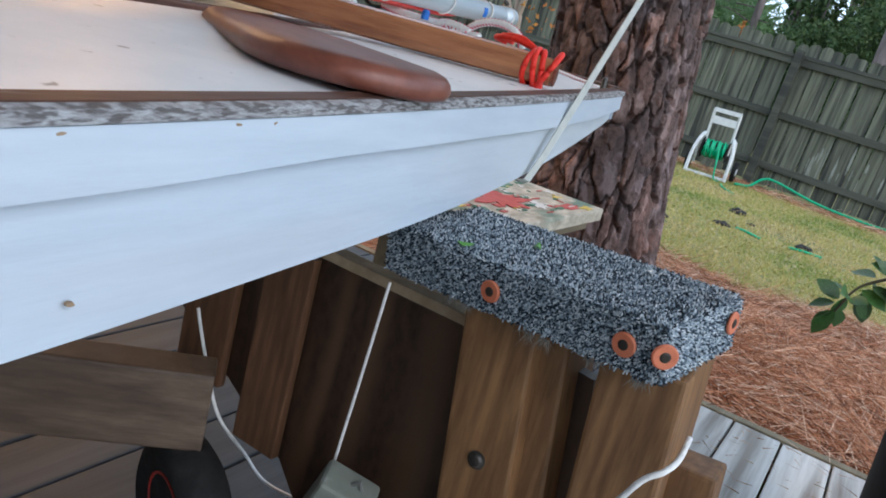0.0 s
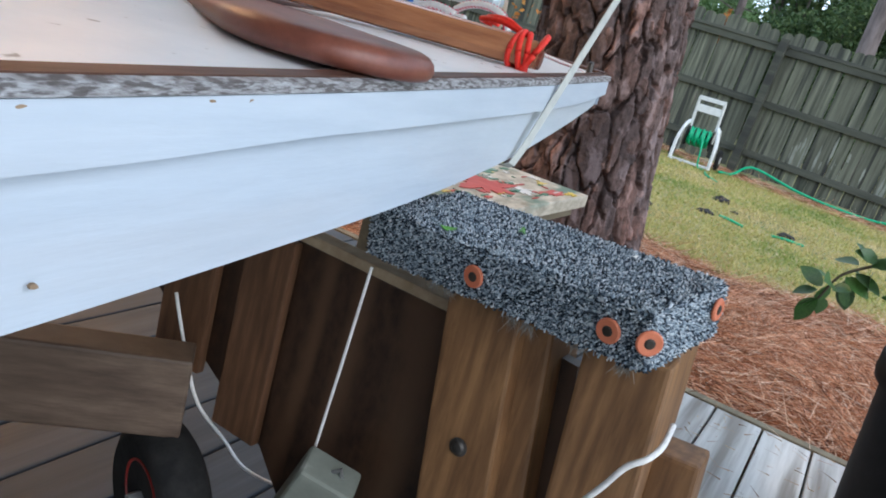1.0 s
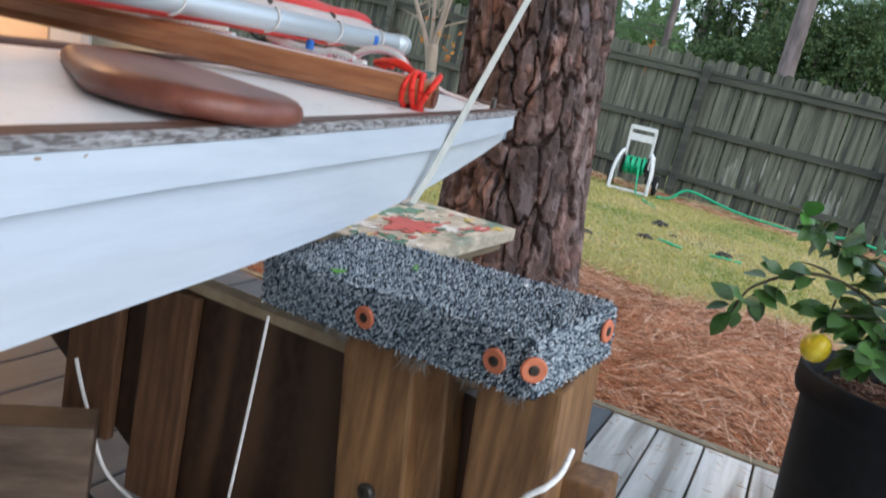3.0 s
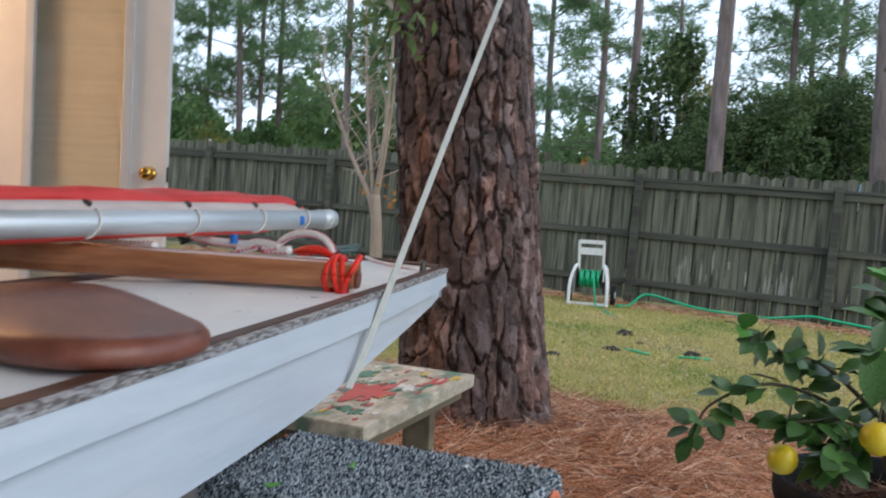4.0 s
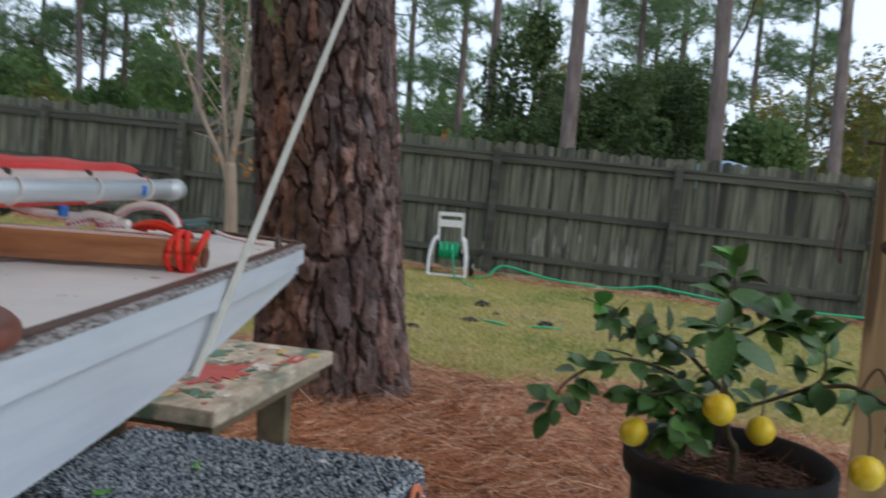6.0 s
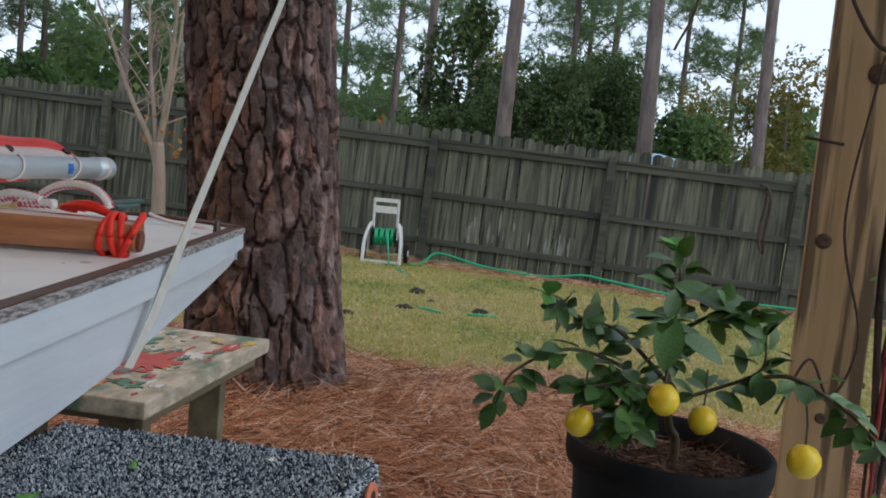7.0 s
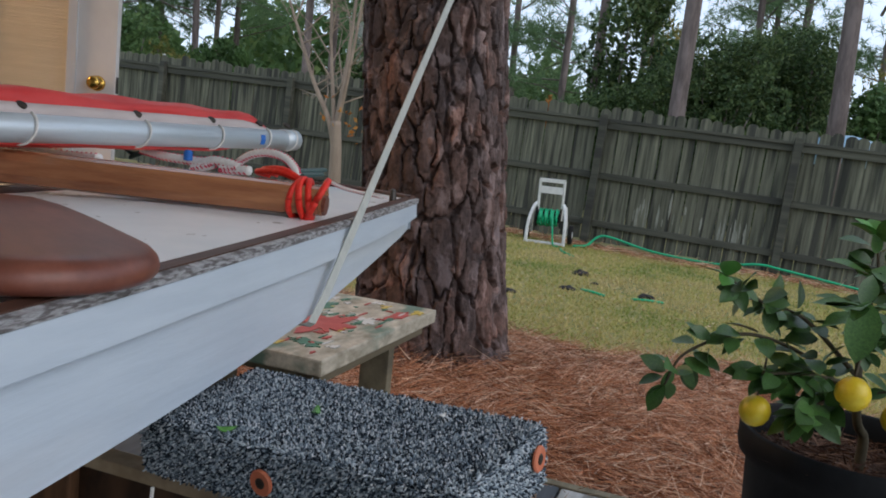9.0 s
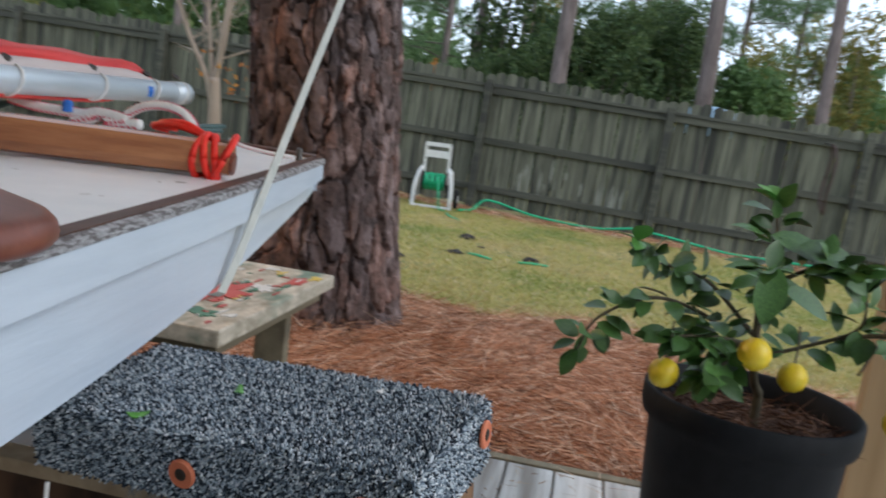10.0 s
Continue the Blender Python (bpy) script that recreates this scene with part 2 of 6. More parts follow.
M["palebark"] = surf("pale_smooth_bark", (0.23, 0.17, 0.125), (0.36, 0.28, 0.21), 14, 0.7, 0.2, (1, 1, 0.15), stain=(0.36, 0.32, 0.28), stain_scale=5, stain_at=0.57, stain_amount=0.7)
M["vine"] = surf("dark_woody_vine", (0.028, 0.016, 0.013), (0.07, 0.04, 0.03), 50, 0.8, 0.4)
M["red_vine"] = surf("red_vine_stake", (0.16, 0.014, 0.012), (0.24, 0.026, 0.02), 40, 0.5, 0.2)
M["needles"] = islands("fallen_pine_straw", [(0.0, (0.055, 0.022, 0.013)), (0.30, (0.38, 0.160, 0.080)), (0.72, (0.70, 0.36, 0.205)), (1.0, (0.86, 0.71, 0.55))], 0.6, 0.15)
M["grass"] = islands("autumn_lawn_blades", [(0.0, (0.13, 0.22, 0.05)), (0.32, (0.29, 0.32, 0.08)), (0.5, (0.48, 0.41, 0.14)), (0.75, (0.60, 0.46, 0.21)), (1.0, (0.70, 0.57, 0.33))], 0.75, 0.25, 0.62, 0.9)
M["leaf_dark"] = islands("dark_shrub_leaves", [(0.0, (0.018, 0.040, 0.014)), (0.45, (0.060, 0.105, 0.036)), (1.0, (0.19, 0.235, 0.085))], 0.45, 0.3, 0.35, 0.7)
M["leaf_mid"] = islands("mid_green_leaves", [(0.0, (0.055, 0.110, 0.038)), (0.6, (0.125, 0.205, 0.066)), (1.0, (0.24, 0.29, 0.095))], 0.55, 0.3, 0.5, 0.4)
M["leaf_gold"] = islands("yellowing_leaves", [(0.0, (0.085, 0.115, 0.030)), (0.5, (0.20, 0.20, 0.055)), (0.85, (0.36, 0.25, 0.065)), (1.0, (0.42, 0.21, 0.06))], 0.6, 0.35, 0.4, 0.4)
M["leaf_orange"] = islands("orange_leaves", [(0.0, (0.25, 0.09, 0.02)), (0.5, (0.42, 0.15, 0.03)), (1.0, (0.5, 0.25, 0.06))], 0.6, 0.3)
M["dry_leaf"] = islands("dry_fallen_leaves", [(0.0, (0.16, 0.075, 0.03)), (0.5, (0.36, 0.21, 0.10)), (1.0, (0.60, 0.47, 0.30))], 0.7)
M["pine_green"] = islands("pine_needle_tufts", [(0.0, (0.095, 0.165, 0.080)), (0.6, (0.18, 0.28, 0.135)), (1.0, (0.28, 0.37, 0.19))], 0.6, 0.45, 0.35, 0.5)
M["carpet"] = islands("grey_blue_carpet_tufts", [(0.0, (0.010, 0.015, 0.022)), (0.28, (0.036, 0.053, 0.074)), (0.50, (0.21, 0.265, 0.32)), (0.78, (0.48, 0.55, 0.60)), (1.0, (0.72, 0.755, 0.78))], 0.95)
M["mulch"] = islands("shredded_bark_mulch", [(0.0, (0.03, 0.014, 0.009)), (0.6, (0.10, 0.05, 0.032)), (1.0, (0.24, 0.15, 0.10))], 0.9)
M["carpet_back"] = surf("carpet_backing", (0.02, 0.025, 0.032), (0.07, 0.085, 0.10), 180, 0.95, 0.5)
M["fray"] = surf("frayed_carpet_threads", (0.16, 0.15, 0.13), (0.25, 0.235, 0.21), 50, 0.9, 0.2)
M["ground"] = surf("autumn_lawn_ground", (0.17, 0.17, 0.052), (0.36, 0.29, 0.115), 7, 0.95, 0.7, stain=(0.09, 0.12, 0.03), stain_scale=0.9, stain_at=0.5, stain_amount=0.7, dist=0.02)
M["straw_bed"] = surf("pine_straw_bed", (0.07, 0.026, 0.015), (0.26, 0.11, 0.06), 30, 0.95, 0.9, dist=0.02)
glass = bpy.data.materials.new("door_glass")
glass.use_nodes = True
gp = glass.node_tree.nodes["Principled BSDF"]
gp.inputs["Transmission Weight"].default_value, gp.inputs["Roughness"].default_value, gp.inputs["IOR"].default_value = 1.0, 0.02, 1.2
M["glass"] = glass
lampm = bpy.data.materials.new("warm_ceiling_lamp")
lampm.use_nodes = True
lp = lampm.node_tree.nodes["Principled BSDF"]
lp.inputs["Emission Color"].default_value, lp.inputs["Emission Strength"].default_value = (1, 0.62, 0.34, 1), 330
M["lamp"] = lampm



def grained(name, a, b, c, scale, stretch, rough=0.5, warp=7.0, vary=0.12, amount=0.45):
    """Sawn or rotary-cut wood: warped growth lines, pores and broad stains."""
    m = surf(name, a, b, 90, rough, 0.2, tuple(2.2 * q if q < 0.5 else q for q in stretch), vary=vary, dist=0.001)
    n, k = m.node_tree.nodes, m.node_tree.links
    co = n.new("ShaderNodeTexCoord")
    mp = n.new("ShaderNodeMapping")
    mp.inputs["Scale"].default_value = stretch
    k.new(co.outputs["Object"], mp.inputs["Vector"])
    wv = n.new("ShaderNodeTexWave")
    wv.inputs["Scale"].default_value, wv.inputs["Distortion"].default_value = scale, warp
    wv.inputs["Detail"].default_value, wv.inputs["Detail Scale"].default_value = 3.0, 1.1
    k.new(mp.outputs["Vector"], wv.inputs["Vector"])
    mr = n.new("ShaderNodeMapRange")
    mr.inputs["From Min"].default_value, mr.inputs["From Max"].default_value = 0.25, 1.0
    mr.inputs["To Max"].default_value = amount
    k.new(wv.outputs["Fac"], mr.inputs["Value"])
    mx = n.new("ShaderNodeMix")
    mx.data_type = "RGBA"
    mx.inputs["B"].default_value = (*c, 1)
    base = n["Principled BSDF"].inputs["Base Color"]
    k.new(base.links[0].from_socket, mx.inputs["A"])
    k.new(mr.outputs["Result"], mx.inputs["Factor"])
    k.new(mx.outputs["Result"], base)
    return m


M["lumber"] = grained("tan_sawn_lumber", (0.115, 0.055, 0.021), (0.275, 0.145, 0.060), (0.095, 0.043, 0.016), 16, (1, 1, 0.05), 0.5, 5)
M["lumber_x"] = grained("dusty_sawn_beam", (0.060, 0.038, 0.025), (0.145, 0.100, 0.068), (0.05, 0.029, 0.017), 16, (0.07, 0.07, 1), 0.6, 5)
M["lumber_red"] = grained("reddish_stained_lumber", (0.075, 0.036, 0.018), (0.175, 0.086, 0.042), (0.06, 0.027, 0.013), 18, (1, 1, 0.06), 0.55, 5)
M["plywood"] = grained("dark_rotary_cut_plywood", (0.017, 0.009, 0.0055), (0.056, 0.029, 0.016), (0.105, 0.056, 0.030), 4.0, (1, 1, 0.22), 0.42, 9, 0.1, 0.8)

# bark of the near pine: colour follows the plates of the mesh
bark = surf("plated_pine_bark", (0.042, 0.030, 0.027), (0.135, 0.098, 0.088), 34, 0.85, 0.9, (1, 1, 0.6), stain=(0.27, 0.225, 0.22), stain_scale=13, stain_at=0.54, stain_amount=0.7, soft=0.08, dist=0.012)
bn, bk = bark.node_tree.nodes, bark.node_tree.links
at = bn.new("ShaderNodeAttribute")
at.attribute_name = "plate"
ramp = bn.new("ShaderNodeValToRGB")
midstop = ramp.color_ramp.elements.new(0.45)
for stop, tint in zip(ramp.color_ramp.elements, ((0.60, 0.58, 0.62, 1), (1.12, 0.98, 0.94, 1), (1.95, 1.32, 1.06, 1))):
    stop.color = tint
bk.new(at.outputs["Fac"], ramp.inputs["Fac"])
mul = bn.new("ShaderNodeMix")
mul.data_type, mul.blend_type = "RGBA", "MULTIPLY"
mul.inputs["Factor"].default_value = 1.0
base_in = bn["Principled BSDF"].inputs["Base Color"]
bk.new(base_in.links[0].from_socket, mul.inputs["A"])
bk.new(ramp.outputs["Color"], mul.inputs["B"])
bk.new(mul.outputs["Result"], base_in)
M["bark"] = bark

# ---------------- mesh helpers ----------------
rng = np.random.default_rng(7)


def soup(name, verts, faces, mat, smooth=False):
    """A mesh from numpy arrays of corners and of equal-sided faces."""
    verts, faces = np.asarray(verts, np.float32), np.asarray(faces, np.int32)
    me = bpy.data.meshes.new(name)
    me.vertices.add(len(verts))
    me.vertices.foreach_set("co", verts.ravel())
    me.loops.add(faces.size)
    me.loops.foreach_set("vertex_index", faces.ravel())
    me.polygons.add(len(faces))
    me.polygons.foreach_set("loop_start", np.arange(0, faces.size, faces.shape[1], dtype=np.int32))
    if smooth:
        me.polygons.foreach_set("use_smooth", np.ones(len(faces), dtype=bool))
    me.update(calc_edges=True)
    me.validate()
    me.materials.append(mat)
    return me


def put(name, me, parent=None, m=None, label="", category="", group="", kind=""):
    ob = new(name, me)
    if parent:
        ob.parent = parent
    if m is not None:
        ob.matrix_basis = m
    return tagged(ob, label, category, group, kind)


def part(name, bm, mat, parent, label="", smooth=False, m=None):
    me = bpy.data.meshes.new(name)
    bm.to_mesh(me)
    bm.free()
    me.materials.append(mat)
    if smooth:
        for f in me.polygons:
            f.use_smooth = True
    return put(name, me, parent, m, label)


def thing(name, m=None, label="", category="", group="", kind=""):
    ob = new(name)
    ob.empty_display_size = 0.1
    if m is not None:
        ob.matrix_basis = m
    return tagged(ob, label, category, group, kind)


def box(x0, x1, y0, y1, z0, z1, bevel=0.003, segs=2):
    bm = bmesh.new()
    bmesh.ops.create_cube(bm, size=1)
    for v in bm.verts:
        v.co = Vector(((x0 + x1) / 2 + v.co.x * (x1 - x0), (y0 + y1) / 2 + v.co.y * (y1 - y0), (z0 + z1) / 2 + v.co.z * (z1 - z0)))
    if bevel:
        bmesh.ops.bevel(bm, geom=bm.edges[:], offset=bevel, segments=segs, affect="EDGES", profile=0.6)
    return bm


def plank(a, b, wide, thick, up=(0, 0, 1), bevel=0.004):
    """A board from a to b; wide lies across, thick along up."""
    a, b, up = Vector(a), Vector(b), Vector(up)
    y = (b - a).normalized()
    x = y.cross(up).normalized()
    z = x.cross(y)
    bm = box(-wide / 2, wide / 2, 0, (b - a).length, -thick / 2, thick / 2, bevel)
    r = Matrix((x, y, z)).transposed().to_4x4()
    bmesh.ops.transform(bm, matrix=Matrix.Translation(a) @ r, verts=bm.verts)
    return bm


def tube(points, radius, sides=8, closed_ends=True, flat=1.0):
    """A swept tube through points; radius may be a number or one for each point."""
    pts = [Vector(p) for p in points]
    rad = radius if hasattr(radius, "__len__") else [radius] * len(pts)
    bm = bmesh.new()
    rings = []
    ref = Vector((0.31, 0.2, 0.93))
    for i, p in enumerate(pts):
        d = (pts[min(i + 1, len(pts) - 1)] - pts[max(i - 1, 0)]).normalized()
        u = d.cross(ref)
        u = u.normalized() if u.length > 1e-4 else d.orthogonal().normalized()
        v = d.cross(u)
        rings.append([bm.verts.new(p + float(rad[i]) * (math.cos(a) * u + flat * math.sin(a) * v)) for a in (2 * math.pi * k / sides for k in range(sides))])
    for r0, r1 in zip(rings, rings[1:]):
        for k in range(sides):
            bm.faces.new((r0[k], r0[(k + 1) % sides], r1[(k + 1) % sides], r1[k]))
    if closed_ends:
        bm.faces.new(rings[0][::-1])
        bm.faces.new(rings[-1])
    bmesh.ops.recalc_face_normals(bm, faces=bm.faces)
    return bm


def curve_pts(ctrl, n=24):
    """Points of a smooth line through the control points."""
    c = [Vector(p) for p in ctrl]
    c = [2 * c[0] - c[1]] + c + [2 * c[-1] - c[-2]]
    out = []
    for i in range(1, len(c) - 2):
        for k in range(n):
            t = k / n
            p0, p1, p2, p3 = c[i - 1:i + 3]
            out.append(0.5 * ((2 * p1) + (p2 - p0) * t + (2 * p0 - 5 * p1 + 4 * p2 - p3) * t * t + (3 * p1 - p0 - 3 * p2 + p3) * t ** 3))
    return out + [c[-2]]


def lathe(profile, sides=32, at=(0, 0, 0)):
    """A turned body from (radius, height) pairs."""
    bm = bmesh.new()
    rings = []
    for r, z in profile:
        rings.append([bm.verts.new((at[0] + r * math.cos(2 * math.pi * k / sides), at[1] + r * math.sin(2 * math.pi * k / sides), at[2] + z)) for k in range(sides)])
    for r0, r1 in zip(rings, rings[1:]):
        for k in range(sides):
            bm.faces.new((r0[k], r0[(k + 1) % sides], r1[(k + 1) % sides], r1[k]))
    bm.faces.new(rings[0][::-1])
    bm.faces.new(rings[-1])
    bmesh.ops.recalc_face_normals(bm, faces=bm.faces)
    return bm


def loft(rings):
    """A skin over rings of equally many points, closed round and at both ends."""
    bm = bmesh.new()
    vs = [[bm.verts.new(p) for p in ring] for ring in rings]
    n = len(vs[0])
    for r0, r1 in zip(vs, vs[1:]):
        for k in range(n):
            bm.faces.new((r0[k], r0[(k + 1) % n], r1[(k + 1) % n], r1[k]))
    bm.faces.new(vs[0][::-1])
    bm.faces.new(vs[-1])
    bmesh.ops.recalc_face_normals(bm, faces=bm.faces)
    return bm


def unit(n):
    v = rng.normal(size=(n, 3))
    return v / np.linalg.norm(v, axis=1, keepdims=True)


def leaf_soup(centres, size, aspect=0.45, droop=0.0):
    """Folded four-cornered leaves, one for each centre."""
    n = len(centres)
    d, s = unit(n), rng.uniform(0.6, 1.3, (n, 1)) * size
    d[:, 2] -= droop
    d /= np.linalg.norm(d, axis=1, keepdims=True)
    side = np.cross(d, unit(n))
    side /= np.linalg.norm(side, axis=1, keepdims=True)
    up = np.cross(side, d)
    a, b = centres - d * s * 0.5, centres + d * s * 0.5
    l, r = centres + side * s * aspect * 0.5 + up * s * 0.08, centres - side * s * aspect * 0.5 + up * s * 0.08
    v = np.stack([a, r, b, l], 1).reshape(-1, 3)
    q = np.arange(n)[:, None] * 4
    return v, np.concatenate([q + (0, 1, 2), q + (0, 2, 3)], 0)


def needle_soup(p, d, length, width):
    """Thin three-cornered blades from p along d."""
    n = len(p)
    s = np.cross(d, unit(n))
    s /= np.linalg.norm(s, axis=1, keepdims=True) + 1e-9
    v = np.stack([p - s * width / 2, p + s * width / 2, p + d * length], 1).reshape(-1, 3)
    return v, np.arange(3 * n).reshape(-1, 3)

# ---------------- ground ----------------
TREE = Vector((-1.36, 3.99, 0.0))


def ground_z(x, y):
    """The lawn's height: falling gently to one side along the fence, a low heap of straw about the pine."""
    d = np.hypot(x - TREE.x, y - TREE.y)
    return 0.06 * np.exp(-((d / 0.75) ** 2)) + 0.012 * np.sin(1.7 * x + 0.4) * np.sin(1.3 * y) * np.exp(-((x / 12) ** 2) - ((y - 6) / 12) ** 2) - 0.02 * np.exp(-((y - 11) / 0.6) ** 2) - 0.038 * np.clip(x, -9, 3) * np.clip((y - 4.5) / 6, 0, 1)


def straw_edge(x):
    """Where the bed of pine straw ends on the lawn."""
    return 4.55 + 0.12 * np.sin(2.3 * x + 1) + 0.08 * np.sin(5.1 * x) - 0.45 * np.clip(x - 0.1, 0, 1.2) + 0.10 * np.clip(-x - 1.5, 0, 3)


axis_x = np.concatenate([[-2500, -600, -150, -60, -30, -18], np.arange(-12, 8.01, 0.16), [14, 30, 60, 150, 600, 2500]])
axis_y = np.concatenate([[-2500, -600, -150, -40, -12, -4, 0], np.arange(2.0, 12.6, 0.16), [16, 24, 40, 80, 200, 700, 2500]])
gx, gy = np.meshgrid(axis_x, axis_y)
gz = ground_z(gx, gy)
nx = len(axis_x)
idx = (np.arange(len(axis_y) - 1)[:, None] * nx + np.arange(nx - 1)).ravel()[:, None]
put("ground", soup("ground", np.stack([gx, gy, gz], -1).reshape(-1, 3), idx + (0, 1, nx + 1, nx), M["ground"], True), kind="structure", label="patchy green and straw-coloured autumn lawn", category="lawn")

# bed of straw: a thin raised sheet from the wooden deck to the lawn
sx = np.linspace(-5.0, 2.6, 90)
rows_n = 34
sv = []
for x in sx:
    y1 = straw_edge(x)
    for j in range(rows_n):
        y = 2.5 + (y1 + 0.05 - 2.5) * j / (rows_n - 1)
        lift = 0.028 * min(1, (rows_n - 1 - j) / 5) - 0.006
        sv.append((x, y, float(ground_z(x, y)) + lift + 0.012 * noise.noise((x * 4, y * 4, 1)) * min(1, (rows_n - 1 - j) / 4)))
ii = (np.arange(len(sx) - 1)[:, None] * rows_n + np.arange(rows_n - 1)).ravel()[:, None]
put("straw_bed", soup("straw_bed", sv, ii + (0, rows_n, rows_n + 1, 1), M["straw_bed"], True), kind="stuff", label="rust-brown bed of fallen pine straw round the pine", category="pine straw")

# loose needles on the bed and along the fence
n = 95000
x = rng.uniform(-3.4, 1.6, n)
y = 2.66 + (straw_edge(x) + 0.22 - 2.66) * rng.beta(1.15, 1.0, n)
keep = np.hypot(x - TREE.x, y - TREE.y) > 0.36
x, y = x[keep], y[keep]
n = len(x)
heap = np.array([noise.noise((float(a) * 2.2, float(b) * 2.2, 3.0)) for a, b in zip(x, y)])
clump = np.array([noise.noise((float(a) * 7, float(b) * 7, 9.0)) for a, b in zip(x, y)])
z = ground_z(x, y) + 0.026 + (np.clip(heap, 0, 1) * 0.05 + np.clip(clump, -0.2, 1) * 0.035) * rng.random(n) + rng.random(n) ** 2 * 0.055
swirl = heap * 5 + clump * 3.5 + rng.normal(0, 0.8, n)
d = np.stack([np.cos(swirl), np.sin(swirl), rng.normal(0, 0.30, n)], -1)
d /= np.linalg.norm(d, axis=1, keepdims=True)
v1, f1 = needle_soup(np.stack([x, y, z], -1), d, rng.uniform(0.09, 0.24, (n, 1)), 0.0034)
n = 9000
x = rng.uniform(-9, 5, n)
y = 10.9 - np.abs(rng.normal(0, 0.32, n))
d = np.stack([rng.normal(size=n), rng.normal(size=n), rng.normal(0, 0.15, n)], -1)
d /= np.linalg.norm(d, axis=1, keepdims=True)
v2, f2 = needle_soup(np.stack([x, y, ground_z(x, y) + 0.015 + 0.03 * rng.random(n)], -1), d, rng.uniform(0.10, 0.22, (n, 1)), 0.007)
put("pine_needles", soup("pine_needles", np.concatenate([v1, v2]), np.concatenate([f1, f2 + len(v1)]), M["needles"]), kind="stuff", label="loose rust-brown pine needles heaped on the ground", category="pine straw")

# lawn blades, denser towards the camera
n = 150000
y = 4.0 + 6.75 * rng.random(n) ** 1.25
x = rng.uniform(-1, 1, n) * (1.2 + 0.62 * y) - 0.15 * y
keep = (y > straw_edge(x) - 0.05 + rng.normal(0, 0.12, n)) & (np.hypot(x - TREE.x, y - TREE.y) > 0.5)
x, y = x[keep], y[keep]
n = len(x)
d = np.stack([rng.normal(0, 0.6, n), rng.normal(0, 0.6, n), rng.uniform(0.25, 1, n)], -1)
d /= np.linalg.norm(d, axis=1, keepdims=True)
v, f = needle_soup(np.stack([x, y, ground_z(x, y) - 0.004], -1), d, rng.uniform(0.025, 0.062, (n, 1)), (0.0035 + 0.0011 * y)[:, None])
put("lawn_grass", soup("lawn_grass", v, f, M["grass"]), kind="stuff", label="short patchy grass, half green, half dried yellow", category="grass")


def molehill(x, y, r):
    bm = bmesh.new()
    bmesh.ops.create_icosphere(bm, subdivisions=3, radius=r)
    for q in bm.verts:
        k = 1 + 0.5 * noise.noise(q.co * 16 + Vector((x, y, 0))) + 0.25 * noise.noise(q.co * 45)
        q.co = Vector((q.co.x * k, q.co.y * k, max(q.co.z, -0.15 * r) * 0.55 * k))
    part("molehill", bm, M["dirt"], None, m=pose(x, y, float(ground_z(x, y)), 0, 0, 40 * x))
    tagged(scene.collection.objects[-1], "small dark heap of loose earth on the lawn", "molehill", "molehills on the lawn")


for x, y, r in ((-1.136, 7.916, 0.085), (-1.10, 7.02, 0.062), (-0.445, 7.223, 0.068), (-1.46, 6.45, 0.055), (-0.94, 7.5, 0.035)):
    molehill(x, y, r)

# fallen leaves
n = 1500
x = rng.uniform(-1.9, 1.0, n)
y = rng.uniform(2.8, 8.5, n)
keep = np.hypot(x - TREE.x, y - TREE.y) > 0.5
c = np.stack([x, y, ground_z(x, y) + 0.045], -1)[keep]
v, f = leaf_soup(c, 0.030, 0.6)
v[:, 2] = np.repeat(c[:, 2], 4) + (v[:, 2] - np.repeat(c[:, 2], 4)) * 0.25
put("fallen_leaves", soup("fallen_leaves", v, f, M["dry_leaf"]), kind="stuff", label="scattered dry orange and tan fallen leaves", category="leaves")

# ---------------- fence ----------------
FENCE_Y = 11.0
fence = thing("fence", pose(0, FENCE_Y, 0.012, 0, 2.2), "weathered mossy grey dog-eared picket fence with two rails", "fence", kind="structure")


def picket_mesh(h, w, seed):
    r = random.Random(seed)
    bm = bmesh.new()
    ear = 0.03 + 0.012 * r.random()
    outline = [(-w / 2, 0.02), (w / 2, 0.02), (w / 2, h - ear), (w / 2 - 0.022, h - ear * 0.35), (w / 2 - 0.045, h), (-w / 2 + 0.045, h), (-w / 2 + 0.022, h - ear * 0.35), (-w / 2, h - ear)]
    face = bm.faces.new([bm.verts.new((a, 0, b)) for a, b in outline])
    ex = bmesh.ops.extrude_face_region(bm, geom=[face])
    bmesh.ops.translate(bm, vec=(0, 0.018, 0), verts=[e for e in ex["geom"] if isinstance(e, bmesh.types.BMVert)])
    bmesh.ops.recalc_face_normals(bm, faces=bm.faces)
    me = bpy.data.meshes.new("picket")
    bm.to_mesh(me)
    bm.free()
    me.materials.append(M["fence"])
    return me


